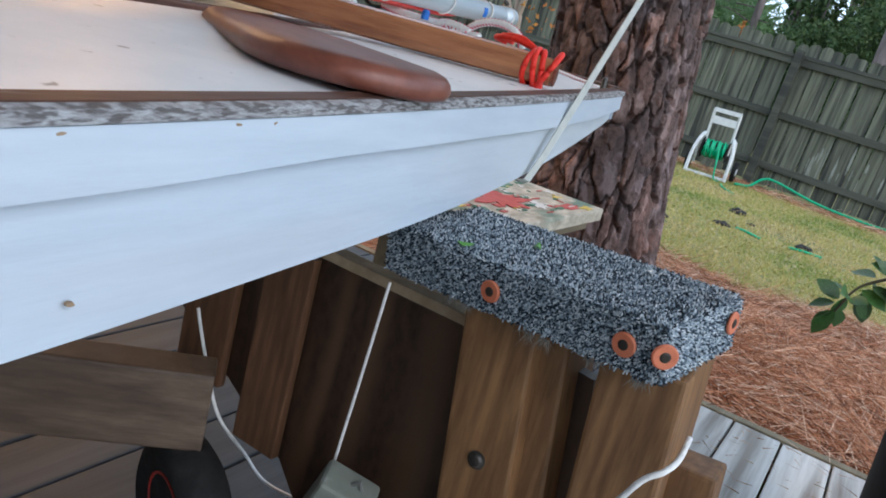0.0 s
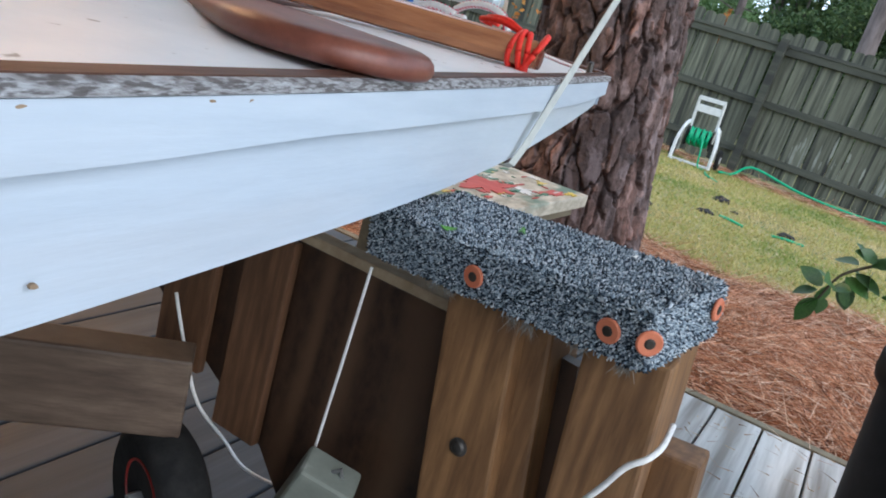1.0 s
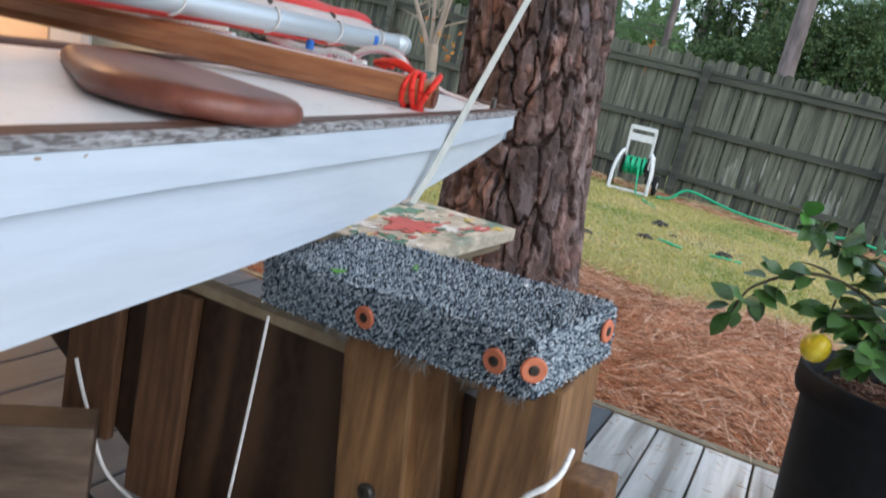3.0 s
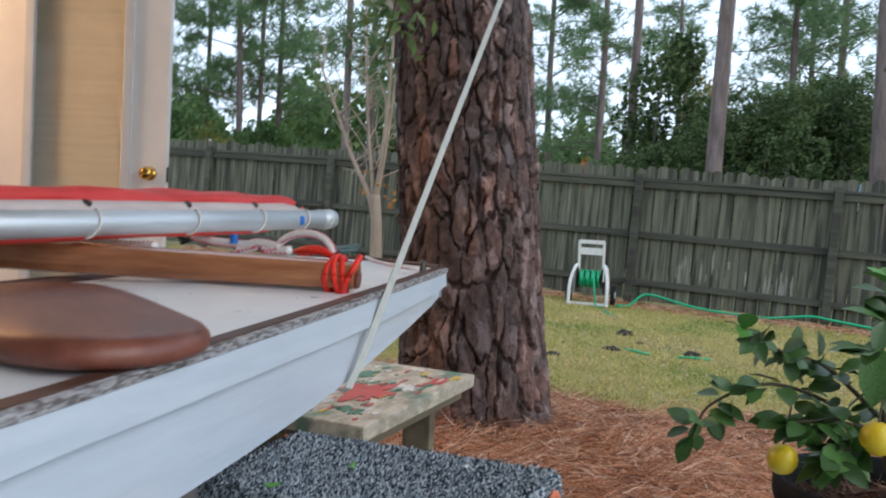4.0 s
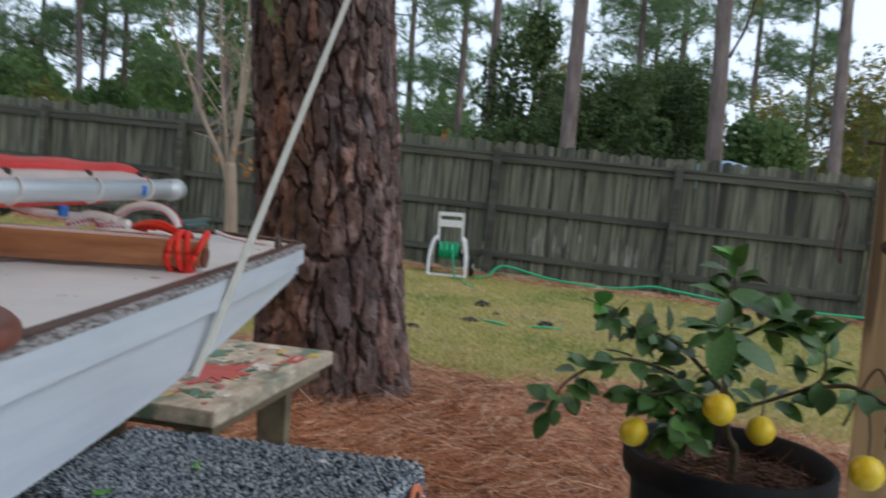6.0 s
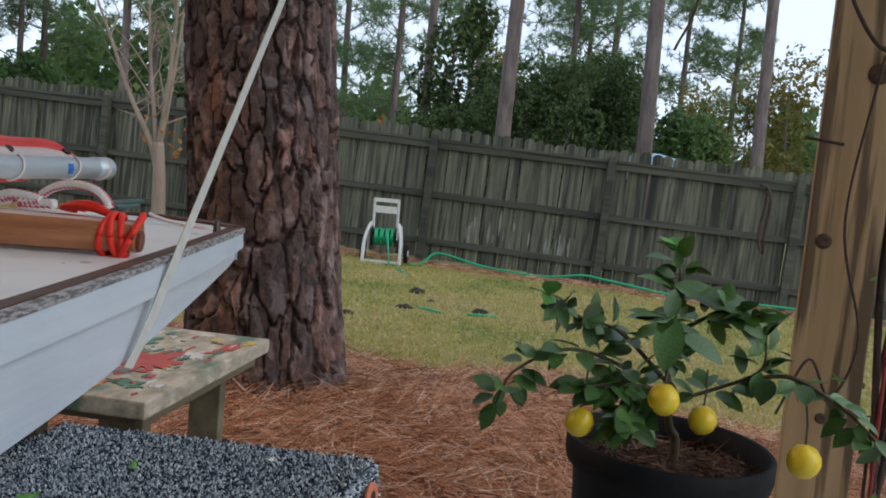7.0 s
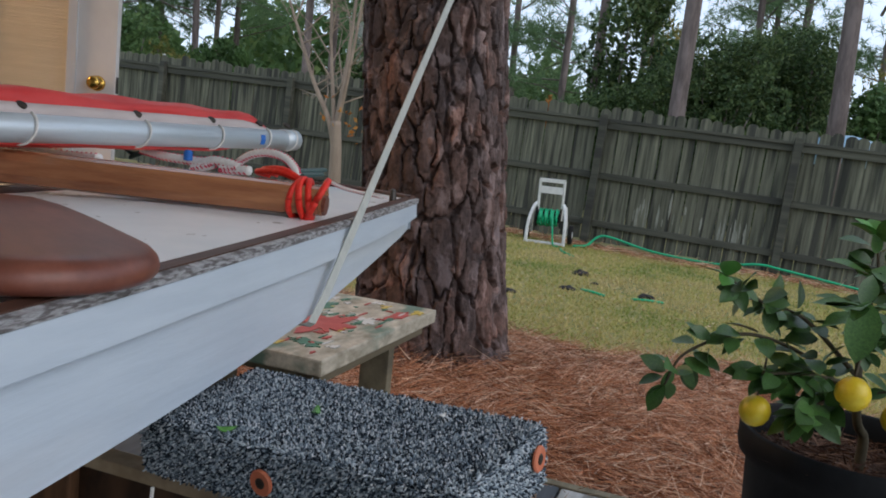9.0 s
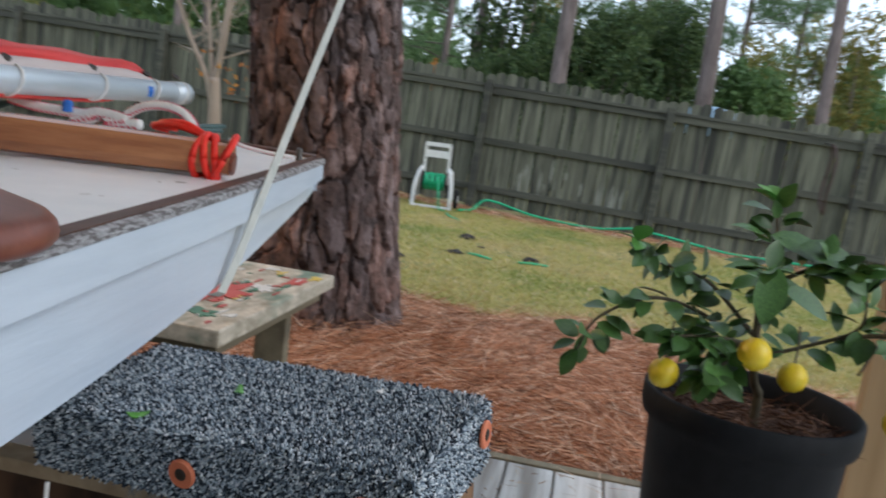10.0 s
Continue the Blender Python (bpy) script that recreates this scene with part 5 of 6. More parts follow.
part("tyre", lathe([(0.062, -0.030), (0.092, -0.040), (0.109, -0.030), (0.115, 0), (0.109, 0.030), (0.092, 0.040), (0.062, 0.030)], 36), M["rubber"], wheel, smooth=True)
part("rim", lathe([(0.018, -0.024), (0.030, -0.012), (0.052, -0.012), (0.058, -0.032), (0.0615, -0.032), (0.0615, 0.032), (0.058, 0.032), (0.052, 0.012), (0.030, 0.012), (0.018, 0.024)], 28), M["hub"], wheel, "dark red hub")
part("axle_nut", lathe([(0.012, -0.05), (0.014, -0.04), (0.014, 0.045), (0.010, 0.055)], 6), M["steel"], wheel)

# ---------------- the boat ----------------
PIV = Vector((-0.5, 1.3, 0.90))
BOAT = Matrix.Translation(PIV) @ pose(SHIFT_X, SHIFT_Y, LIFT, PITCH, 0, -YAW) @ Matrix.Translation(-PIV)
# side line of the deck: distance along, across, and the heights of gunwale, seam and chine
ST_Y = [-2.3, -1.6, -0.8, -0.2, 0.2, 0.48, 0.74, 1.0, 1.3, 1.43, 1.58, 1.70, 1.79, 1.862]
ST_X = [-0.34, -0.245, -0.252, -0.290, -0.326, -0.355, -0.386, -0.4185, -0.4615, -0.4815, -0.5055, -0.526, -0.541, -0.5545]
ST_G = [0.915, 0.906, 0.907, 0.911, 0.915, 0.921, 0.9295, 0.939, 0.9496, 0.9543, 0.9597, 0.964, 0.967, 0.970]
ST_S = [0.860, 0.851, 0.857, 0.864, 0.870, 0.876, 0.8885, 0.897, 0.9055, 0.910, 0.917, 0.924, 0.930, 0.938]
ST_C = [0.800, 0.770, 0.762, 0.763, 0.767, 0.773, 0.785, 0.797, 0.823, 0.841, 0.864, 0.881, 0.896, 0.911]
STERN, BOW = -2.3, 1.862


def mirror_x(x, y):
    """The same point on the far side of the keel line."""
    cx = -0.80 + (BOW - y) * 0.07
    return 2 * cx - x


boat = thing("sailboat_hull", BOAT, "small white flat-decked wooden sailboat, worn brown gunwale", "sailboat")
ys = np.linspace(STERN, BOW, 72)
gx_, gg, gc = np.interp(ys, ST_Y, ST_X), np.interp(ys, ST_Y, ST_G), np.interp(ys, ST_Y, ST_C)
ker = np.ones(5) / 5
gx_[2:-2], gc[2:-2] = np.convolve(gx_, ker, "valid"), np.convolve(gc, ker, "valid")
rings = []
for x, y, g, c in zip(gx_, ys, gg, gc):
    fx = mirror_x(x, y)
    cx = (x + fx) / 2
    rings.append([(x - 0.006, y, g - 0.006), (x - 0.012, y, c), (x * 0.6 + fx * 0.4, y, c - 0.035), (cx, y, c - 0.045), (x * 0.4 + fx * 0.6, y, c - 0.035), (fx + 0.012, y, c), (fx + 0.006, y, g - 0.018), (fx * 0.7 + cx * 0.3, y, g - 0.008), (cx, y, g - 0.001), (x * 0.7 + cx * 0.3, y, g - 0.001)])
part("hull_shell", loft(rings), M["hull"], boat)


def side_strip(y0, y1, off0, z0, off1, z1, n, thick, side=1):
    """A strip along the near side between two offsets from the gunwale line."""
    yy = np.linspace(y0, y1, n)
    rr = []
    for y in yy:
        x, g, c = np.interp(y, ys, gx_), np.interp(y, ys, gg), np.interp(y, ys, gc)
        a = (x + off0, y, g + z0)
        b = (x + off1, y, g + z1(y, g, c) if callable(z1) else g + z1)
        rr.append([a, (a[0] + thick[0], y, a[2] + thick[1]), (b[0] + thick[0], y, b[2] + thick[1]), b])
    return loft(rr)


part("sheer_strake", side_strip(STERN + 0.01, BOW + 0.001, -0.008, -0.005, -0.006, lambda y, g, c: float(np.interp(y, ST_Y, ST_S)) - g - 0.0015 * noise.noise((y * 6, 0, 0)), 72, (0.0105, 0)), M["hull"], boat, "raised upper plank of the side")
part("rub_rail", side_strip(STERN + 0.01, BOW + 0.004, -0.004, -0.0030, -0.004, 0.0060, 110, (0.0085, -0.0010)), M["rail_peel"], boat, "rub rail with peeling white paint")
part("gunwale_trim", side_strip(STERN + 0.01, BOW, -0.022, -0.004, -0.022, 0.0080, 72, (0.0170, -0.001)), M["rail_brown"], boat, "dark brown wooden gunwale trim")
bxr, byr = float(gx_[-1]), BOW
FRONT = [(bxr - 0.004, byr - 0.006), (-0.62, 1.893), (-0.70, 1.925), (-0.80, 1.942), (-0.90, 1.930), (-0.98, 1.895), (mirror_x(bxr, byr) + 0.004, byr - 0.006)]
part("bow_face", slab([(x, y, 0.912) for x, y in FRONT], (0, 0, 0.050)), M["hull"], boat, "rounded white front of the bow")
part("bow_deck", slab([(x, y - 0.004, 0.9625) for x, y in FRONT], (0, 0, 0.0105)), M["deck_paint"], boat, "white deck at the rounded bow")
trim_line = [(x, y - 0.002, 0.9765 - 0.006 * max(0, k - 3)) for k, (x, y) in enumerate(FRONT)]
part("bow_trim", tube(curve_pts(trim_line, 5), 0.0085, 8, True, 0.6), M["rail_brown"], boat, "brown trim round the bow")
part("far_trim", plank((mirror_x(-0.308, 0.0) + 0.02, 0.0, 0.905), (mirror_x(bxr, byr) + 0.02, byr, 0.958), 0.03, 0.018), M["rail_brown"], boat)
dr_rings = []
for x, y, g in zip(gx_, ys, gg):
    fx = mirror_x(x, y)
    cx = (x + fx) / 2
    dr_rings.append([(x - 0.023, y, g - 0.006), (x - 0.023, y, g + 0.0015), (x * 0.7 + cx * 0.3, y, g + 0.004), (cx, y, g + 0.005), (fx * 0.7 + cx * 0.3, y, g - 0.003), (fx + 0.03, y, g - 0.012), (fx + 0.03, y, g - 0.018), (cx, y, g - 0.006)])
part("deck_panel", loft(dr_rings), M["deck_paint"], boat, "scuffed white deck panel")
for y, z, w, h, sd in ((0.428, -0.012, 0.006, 0.018, 1), (0.418, -0.034, 0.005, 0.022, 3), (0.478, -0.009, 0.008, 0.003, 3), (0.615, -0.0085, 0.009, 0.0025, 4), (0.655, -0.009, 0.004, 0.003, 5), (0.505, -0.117, 0.007, 0.004, 6), (0.595, -0.018, 0.004, 0.003, 7), (0.655, -0.020, 0.0015, 0.004, 8), (0.60, -0.017, 0.003, 0.003, 9)):
    x = float(np.interp(y, ys, gx_)) + 0.0045
    g = float(np.interp(y, ys, gg))
    ring = [(x - 0.004 + (0.0 if z > -0.04 else -0.0085), y + w / 2 * math.cos(a) * (0.8 + 0.5 * noise.noise((a, sd, 0))) + 0.3 * w * math.sin(a) * (sd % 2), g + z + h / 2 * math.sin(a) * (0.8 + 0.5 * noise.noise((a * 1.3, sd, 4)))) for a in (2 * math.pi * k / 18 for k in range(18))]
    bm = slab(ring, (0.0024, 0, 0))
    part("paint_chip", bm, M["chip"], boat, "chip showing bare brown wood")
cleat = part("bow_eye", tube(curve_pts([(-0.560, 1.755, 0.966), (-0.564, 1.765, 0.990), (-0.568, 1.780, 0.966)], 6), 0.006, 8), M["dark_metal"], boat, "small dark metal eye")


def on_boat(ob, label, category, group=""):
    ob.matrix_basis = BOAT
    return tagged(ob, label, category, group)


def flecked_rope(name, ctrl, r, label, n=14, twist=0.03):
    ob = thing(name)
    pts = curve_pts(ctrl, n)
    part("core", tube(pts, r, 10), M["rope_white"], ob, smooth=True)
    bm = bmesh.new()
    for i in range(0, len(pts) - 1, 2):
        p0, p1 = pts[i], pts[i + 1]
        d = (p1 - p0).normalized()
        u = d.cross(Vector((0.2, 0.1, 1))).normalized()
        w = d.cross(u)
        for a in (0.6, 2.4, 4.5):
            c0 = p0 + (u * math.cos(a) + w * math.sin(a)) * r * 0.97
            c1 = p1 + (u * math.cos(a + 0.7) + w * math.sin(a + 0.7)) * r * 0.97
            limb(bm, c0, c0.lerp(c1, 0.9), r * 0.26, r * 0.2, 5, 0.02)
    part("fleck_weave", bm, M["fleck"], ob, "red flecks in the braid")
    return on_boat(ob, label, "rope")


# rudder board lying on the deck
blade = thing("rudder_board")
half = [(0.108 * math.sin(radians(a)), 0.15 * math.cos(radians(a)) ** 0.9) for a in np.linspace(-90, 90, 31)]
outl = half + [(0.108, -0.15), (0.107, -0.26), (0.102, -0.38), (0.082, -0.49), (0.04, -0.525), (-0.04, -0.525), (-0.082, -0.49), (-0.102, -0.38), (-0.107, -0.26), (-0.108, -0.15)]


def inset(q):
    """The outline drawn in by q metres."""
    return [(x * (1 - q / 0.108), -0.19 + (y + 0.19) * (1 - q / 0.34)) for x, y in outl]


part("board", loft([[(x, y, z) for x, y in inset(q)] for q, z in ((0.012, 0.0), (0.005, 0.002), (0.001, 0.007), (0.0, 0.012), (0.002, 0.019), (0.007, 0.0245), (0.015, 0.0275), (0.030, 0.0290), (0.08, 0.0300))]), M["mahogany"], blade, smooth=True, m=BLADE)
on_boat(blade, "dull red-brown rudder board with a rounded end", "rudder")

# varnished spar with a red lashing
spar = thing("wooden_spar")
sa, sb_, s_mid = OAR
pts = curve_pts([sa, s_mid, sb_], 14)
lens_r = list(np.interp(np.linspace(0, 1, len(pts)), [0, 0.06, 0.5, 1], [0.0215, 0.0235, 0.026, 0.028]))
ax_d = (Vector(sb_) - Vector(sa)).normalized()
ax_u = Vector((0, 0, 1)).cross(ax_d).normalized()
SEC = [(-1.0, -0.35), (-0.8, -0.85), (-0.3, -1.0), (0.3, -1.0), (0.8, -0.85), (1.0, -0.35), (1.0, 0.45), (0.85, 0.86), (0.5, 1.0), (-0.5, 1.0), (-0.85, 0.86), (-1.0, 0.45)]
part("shaft", loft([[Vector(q) + ax_u * (a * r * 1.25) + Vector((0, 0, b * r)) for a, b in SEC] for q, r in zip(pts, lens_r)]), M["varnish"], spar)
d = (Vector(sa) - Vector(s_mid)).normalized()
u = d.cross(Vector((0, 0, 1))).normalized()
w = u.cross(d)
part("end_block", tube([Vector(sa) - d * 0.03 - w * 0.004, Vector(sa) + d * 0.005 - w * 0.006], [0.016, 0.015], 8), M["mahogany"], spar, "darker stepped tip of the spar")
part("split", tube([Vector(sa) - d * 0.20 + w * 0.0215, Vector(sa) - d * 0.13 + w * 0.022, Vector(sa) - d * 0.05 + w * 0.0222], [0.0006, 0.0028, 0.0012], 6), M["knot"], spar, "dark split along the grain")
on_boat(spar, "long varnished brown wooden spar with a cracked end", "spar")
lash = thing("red_lashing")
for back, rr, lean, at in ((0.010, 0.031, 0.016, 0.4), (0.020, 0.0285, 0.006, 2.2), (0.028, 0.030, 0.005, 3.4), (0.036, 0.0285, 0.009, 5.1)):
    c = Vector(sa) - d * back
    pts = [c + (u * math.cos(a) + w * math.sin(a)) * rr + d * lean * math.sin(a + at) for a in np.linspace(0, 6.283, 26)]
    part("turn", tube(pts, 0.0050, 8), M["rope_red"], lash, smooth=True)
part("loose_end", tube(curve_pts([Vector(sa) - d * 0.03 + w * 0.026, Vector(sa) - d * 0.075 + w * 0.036 + u * -0.01, Vector(sa) - d * 0.115 + w * 0.032 - u * 0.03, Vector(sa) - d * 0.10 + w * 0.028 - u * 0.045], 8), 0.0050, 8), M["rope_red"], lash, smooth=True)
part("loose_end", tube(curve_pts([Vector(sa) - d * 0.035 + w * 0.027, Vector(sa) - d * 0.07 + w * 0.040 - u * 0.012, Vector(sa) - d * 0.105 + w * 0.036 - u * 0.028, Vector(sa) - d * 0.09 + w * 0.03 - u * 0.05], 8), 0.0050, 8), M["rope_red"], lash, smooth=True)
on_boat(lash, "bright red cord lashed round the spar's end", "cord")

# aluminium boom with the rolled sail
ba, bb = Vector(BOOM[0]), Vector(BOOM[1])
bd = (ba - bb).normalized()
side0 = bd.cross(Vector((0, 0, 1))).normalized()
boom = thing("aluminium_boom")
part("tube", tube([bb, bb.lerp(ba, 0.5), ba], 0.0225, 20), M["alu"], boom, smooth=True)
part("end_cap", tube([ba - bd * 0.05, ba + bd * 0.004], 0.0245, 20), M["alu"], boom, "duller end sleeve", smooth=True)
part("tape", loft([[ba - bd * q + (side0 * math.cos(a) + Vector((0, 0, 1)) * math.sin(a)) * r for r, a in ((0.0222, -0.5), (0.0222, 0.0), (0.0222, 0.45), (0.0232, 0.45), (0.0232, 0.0), (0.0232, -0.5))] for q in (0.165, 0.148)]), M["blue_tape"], boom, "scrap of blue tape")
on_boat(boom, "dull aluminium boom tube lying on deck", "boom")
sail = thing("rolled_sail")
side = bd.cross(Vector((0, 0, 1))).normalized()


def sail_roll(off_s, off_z, rs, rz, start, amp, seed):
    rr = []
    for i in range(70):
        t = i / 69
        p = ba - bd * (start + t * ((ba - bb).length - start))
        k = min(1, 0.25 + t * 9)
        ringp = []
        for j in range(18):
            a = 2 * math.pi * j / 18
            wob = 1 + amp * noise.noise((t * 9 + seed, math.cos(a) * 1.5, math.sin(a) * 1.5))
            ringp.append(p + side * (off_s + rs * k * wob * math.cos(a)) + Vector((0, 0, off_z * min(1, 0.4 + t * 5) + rz * k * wob * math.sin(a))))
        rr.append(ringp)
    return loft(rr)


part("white_luff", sail_roll(-0.016, 0.024, 0.014, 0.014, 0.04, 0.12, 3), M["sail_white"], sail, "off-white sail edge", True)
part("red_roll", sail_roll(-0.062, 0.034, 0.044, 0.026, 0.02, 0.4, 8), M["sail_red"], sail, "rolled red sailcloth", True)
part("red_under", sail_roll(-0.03, -0.022, 0.03, 0.009, 0.14, 0.4, 12), M["sail_red"], sail, "red cloth under the boom", True)
for t in (0.02, 0.13, 0.30, 0.51, 0.75, 1.0):
    p = ba - bd * t
    gpos = p + Vector((0, 0, 0.034)) - side * 0.008
    g = part("grommet", lathe([(0.003, -0.002), (0.0085, -0.002), (0.0085, 0.002), (0.003, 0.002)], 14), M["grommet"], sail, m=Matrix.Translation(gpos) @ Vector((0.6, -0.1, 0.8)).to_track_quat("Z", "Y").to_matrix().to_4x4())
    pts = [p + (side * math.cos(a) + Vector((0, 0, 1)) * math.sin(a)) * 0.0245 + bd * 0.012 * math.sin(a * 0.5) for a in np.linspace(-2.2, 1.4, 18)]
    part("sail_tie", tube(pts, 0.0024, 6), M["rope_white"], sail, "white tie round the boom", smooth=True)
on_boat(sail, "red and white sail rolled along the boom", "sail")
flecked_rope("braided_rope", [(-1.180, 1.400, 1.009), (-1.100, 1.400, 1.008), (-1.010, 1.400, 1.004), (-0.936, 1.400, 1.006)], 0.0075, "white braided rope with red flecks beside the spar")
flecked_rope("braided_rope", [(-0.810, 1.600, 1.002), (-0.803, 1.600, 1.019), (-0.776, 1.600, 1.035), (-0.740, 1.600, 1.041), (-0.707, 1.600, 1.035), (-0.687, 1.600, 1.020), (-0.680, 1.600, 1.007)], 0.0075, "arched loop of white braided rope", 10)
flecked_rope("braided_rope", [(-1.009, 1.580, 1.020), (-0.957, 1.580, 1.013), (-0.892, 1.580, 1.011), (-0.847, 1.580, 1.010), (-0.890, 1.580, 0.999), (-0.847, 1.580, 1.016), (-0.791, 1.580, 1.010), (-0.827, 1.580, 1.004), (-0.766, 1.580, 1.006)], 0.0085, "small heap of braided rope on deck")
flecked_rope("bow_line", [(-0.581, 1.800, 0.963), (-0.610, 1.800, 0.973), (-0.652, 1.800, 0.977), (-0.692, 1.800, 0.982), (-0.719, 1.800, 0.990)], 0.004, "thin flecked line tied to the bow eye")
ft = thing("cleat_tie")
part("knot", tube(curve_pts([(-1.083, 1.600, 1.027), (-1.056, 1.600, 1.012), (-1.026, 1.600, 1.015), (-1.058, 1.600, 1.002), (-1.018, 1.600, 1.020), (-0.994, 1.600, 1.012)], 8), 0.0045, 8), M["green_fitting"], ft, smooth=True)
on_boat(ft, "faded green cord knot beneath the boom", "cord")
tp = thing("blue_clip")
part("clip", lathe([(0.002, 0), (0.008, 0.001), (0.008, 0.016), (0.005, 0.020)], 12), M["blue_tape"], tp, m=Matrix.Translation((-0.887, 1.560, 1.011)))
on_boat(tp, "small bright blue plastic clip", "clip")
gf = thing("deck_fitting")
part("bar", plank((-0.745, 1.700, 1.009), (-0.713, 1.760, 1.016), 0.016, 0.008), M["green_fitting"], gf)
part("bar", plank((-0.717, 1.680, 1.004), (-0.695, 1.720, 1.009), 0.012, 0.008), M["green_fitting"], gf)
on_boat(gf, "dark green metal fitting near the bow", "fitting")

# lifting strap under the bow
strap = thing("lifting_strap", BOAT, "translucent white lifting strap slung under the bow", "strap")
B0 = Vector((-0.470, 1.315, 0.819))
T0 = Vector((-0.484, 1.750, 1.354))
dirn = (T0 - B0).normalized()
s_up = B0 + dirn * 2.4


def ribbon(pts, wide, thick, across):
    rr = []
    a = Vector(across).normalized()
    for i, p in enumerate(pts):
        dq = (pts[min(i + 1, len(pts) - 1)] - pts[max(i - 1, 0)]).normalized()
        nn = dq.cross(a).normalized()
        rr.append([p + a * wide / 2 + nn * thick / 2, p - a * wide / 2 + nn * thick / 2, p - a * wide / 2 - nn * thick / 2, p + a * wide / 2 - nn * thick / 2])
    return loft(rr)


part("webbing", ribbon([B0 + Vector((-0.06, 0, -0.002)), B0 + Vector((-0.02, 0, -0.001)), B0 + Vector((-0.004, 0, -0.0005)), B0 + Vector((0.003, 0.002, 0.004)), B0 + dirn * 0.05 + Vector((0.006, 0, 0))] + [B0 + dirn * q + Vector((0.006, 0, 0)) for q in (0.3, 0.8, 1.6, 2.4)], 0.0135, 0.0018, (0.35, 0.9, -0.3)), M["strap"], strap)

# ---------------- potted lemon tree ----------------
PC = Vector((0.37, 2.015, 0.0))
potted = thing("plant_pot", pose(PC.x - 0.012, PC.y, DECK) @ Matrix.Diagonal((0.93, 0.93, 1, 1)), "large black plastic nursery pot full of bark mulch", "pot")
part("shell", lathe([(0.165, 0.0), (0.172, 0.006), (0.188, 0.18), (0.205, 0.44), (0.222, 0.455), (0.226, 0.470), (0.226, 0.507), (0.220, 0.512), (0.213, 0.508), (0.203, 0.46), (0.198, 0.40)], 56), M["pot"], potted, smooth=True)
bm = bmesh.new()
bmesh.ops.create_circle(bm, cap_ends=True, cap_tris=True, segments=48, radius=0.202)
bmesh.ops.subdivide_edges(bm, edges=bm.edges[:], cuts=5, use_grid_fill=True)
for q in bm.verts:
    q.co.z = 0.452 + 0.014 * noise.noise(q.co * 18) + 0.010 * noise.noise(q.co * 60)
part("soil", bm, M["soil"], potted, "bark mulch in the pot")
n = 900
a, rr = rng.uniform(0, 6.283, n), 0.195 * np.sqrt(rng.random(n))
d = np.stack([rng.normal(size=n), rng.normal(size=n), rng.normal(0.1, 0.25, n)], -1)
d /= np.linalg.norm(d, axis=1, keepdims=True)
v, f = needle_soup(np.stack([rr * np.cos(a), rr * np.sin(a), 0.458 + 0.012 * rng.random(n)], -1), d, rng.uniform(0.015, 0.07, (n, 1)), 0.004)
put("mulch", soup("mulch", v, f, M["mulch"]), potted, kind="stuff")

lemon = thing("lemon_tree", pose(PC.x, PC.y, DECK + 0.455), "small leafy lemon tree with ripe yellow lemons", "lemon tree")
off = Vector((0.34, 2.04, DECK + 0.450))
leafbm = bmesh.new()
L, prof = 1.0, [(0, 0.02), (0.12, 0.16), (0.3, 0.25), (0.5, 0.275), (0.7, 0.23), (0.87, 0.12), (1.0, 0.0)]
prev = None
for t, w in prof:
    zc = -0.18 * t * t
    row = (leafbm.verts.new((-w, t, zc + 0.07 * w / 0.27 + 0.012 * math.sin(9 * t))), leafbm.verts.new((0, t, zc)), leafbm.verts.new((w, t, zc + 0.07 * w / 0.27 - 0.012 * math.sin(9 * t))))
    if prev:
        leafbm.faces.new((prev[0], prev[1], row[1], row[0]))
        leafbm.faces.new((prev[1], prev[2], row[2], row[1]))
    prev = row
leaf_me = bpy.data.meshes.new("leaf")
leafbm.to_mesh(leaf_me)
leafbm.free()
for fpoly in leaf_me.polygons:
    fpoly.use_smooth = True
leaf_me.materials.append(M["citrus"])
young_me = leaf_me.copy()
young_me.materials.clear()
young_me.materials.append(M["citrus_young"])
random.seed(31)


def leaf_at(p, dirv, size, young=False, tilt=0.5):
    dirv = Vector(dirv).normalized()
    up = Vector((random.gauss(0, tilt), random.gauss(-0.35, tilt), 1))
    x = dirv.cross(up).normalized()
    z = x.cross(dirv)
    r = Matrix((x, dirv, z)).transposed().to_4x4()
    put("leaf", young_me if young else leaf_me, lemon, Matrix.Translation(Vector(p)) @ r @ Matrix.Diagonal((size * random.uniform(0.85, 1.2), size, size, 1)))


W = lambda p: Vector(p) - off
root = Vector((0, 0, -0.01))
fork = Vector((0.0, 0.0, 0.10))
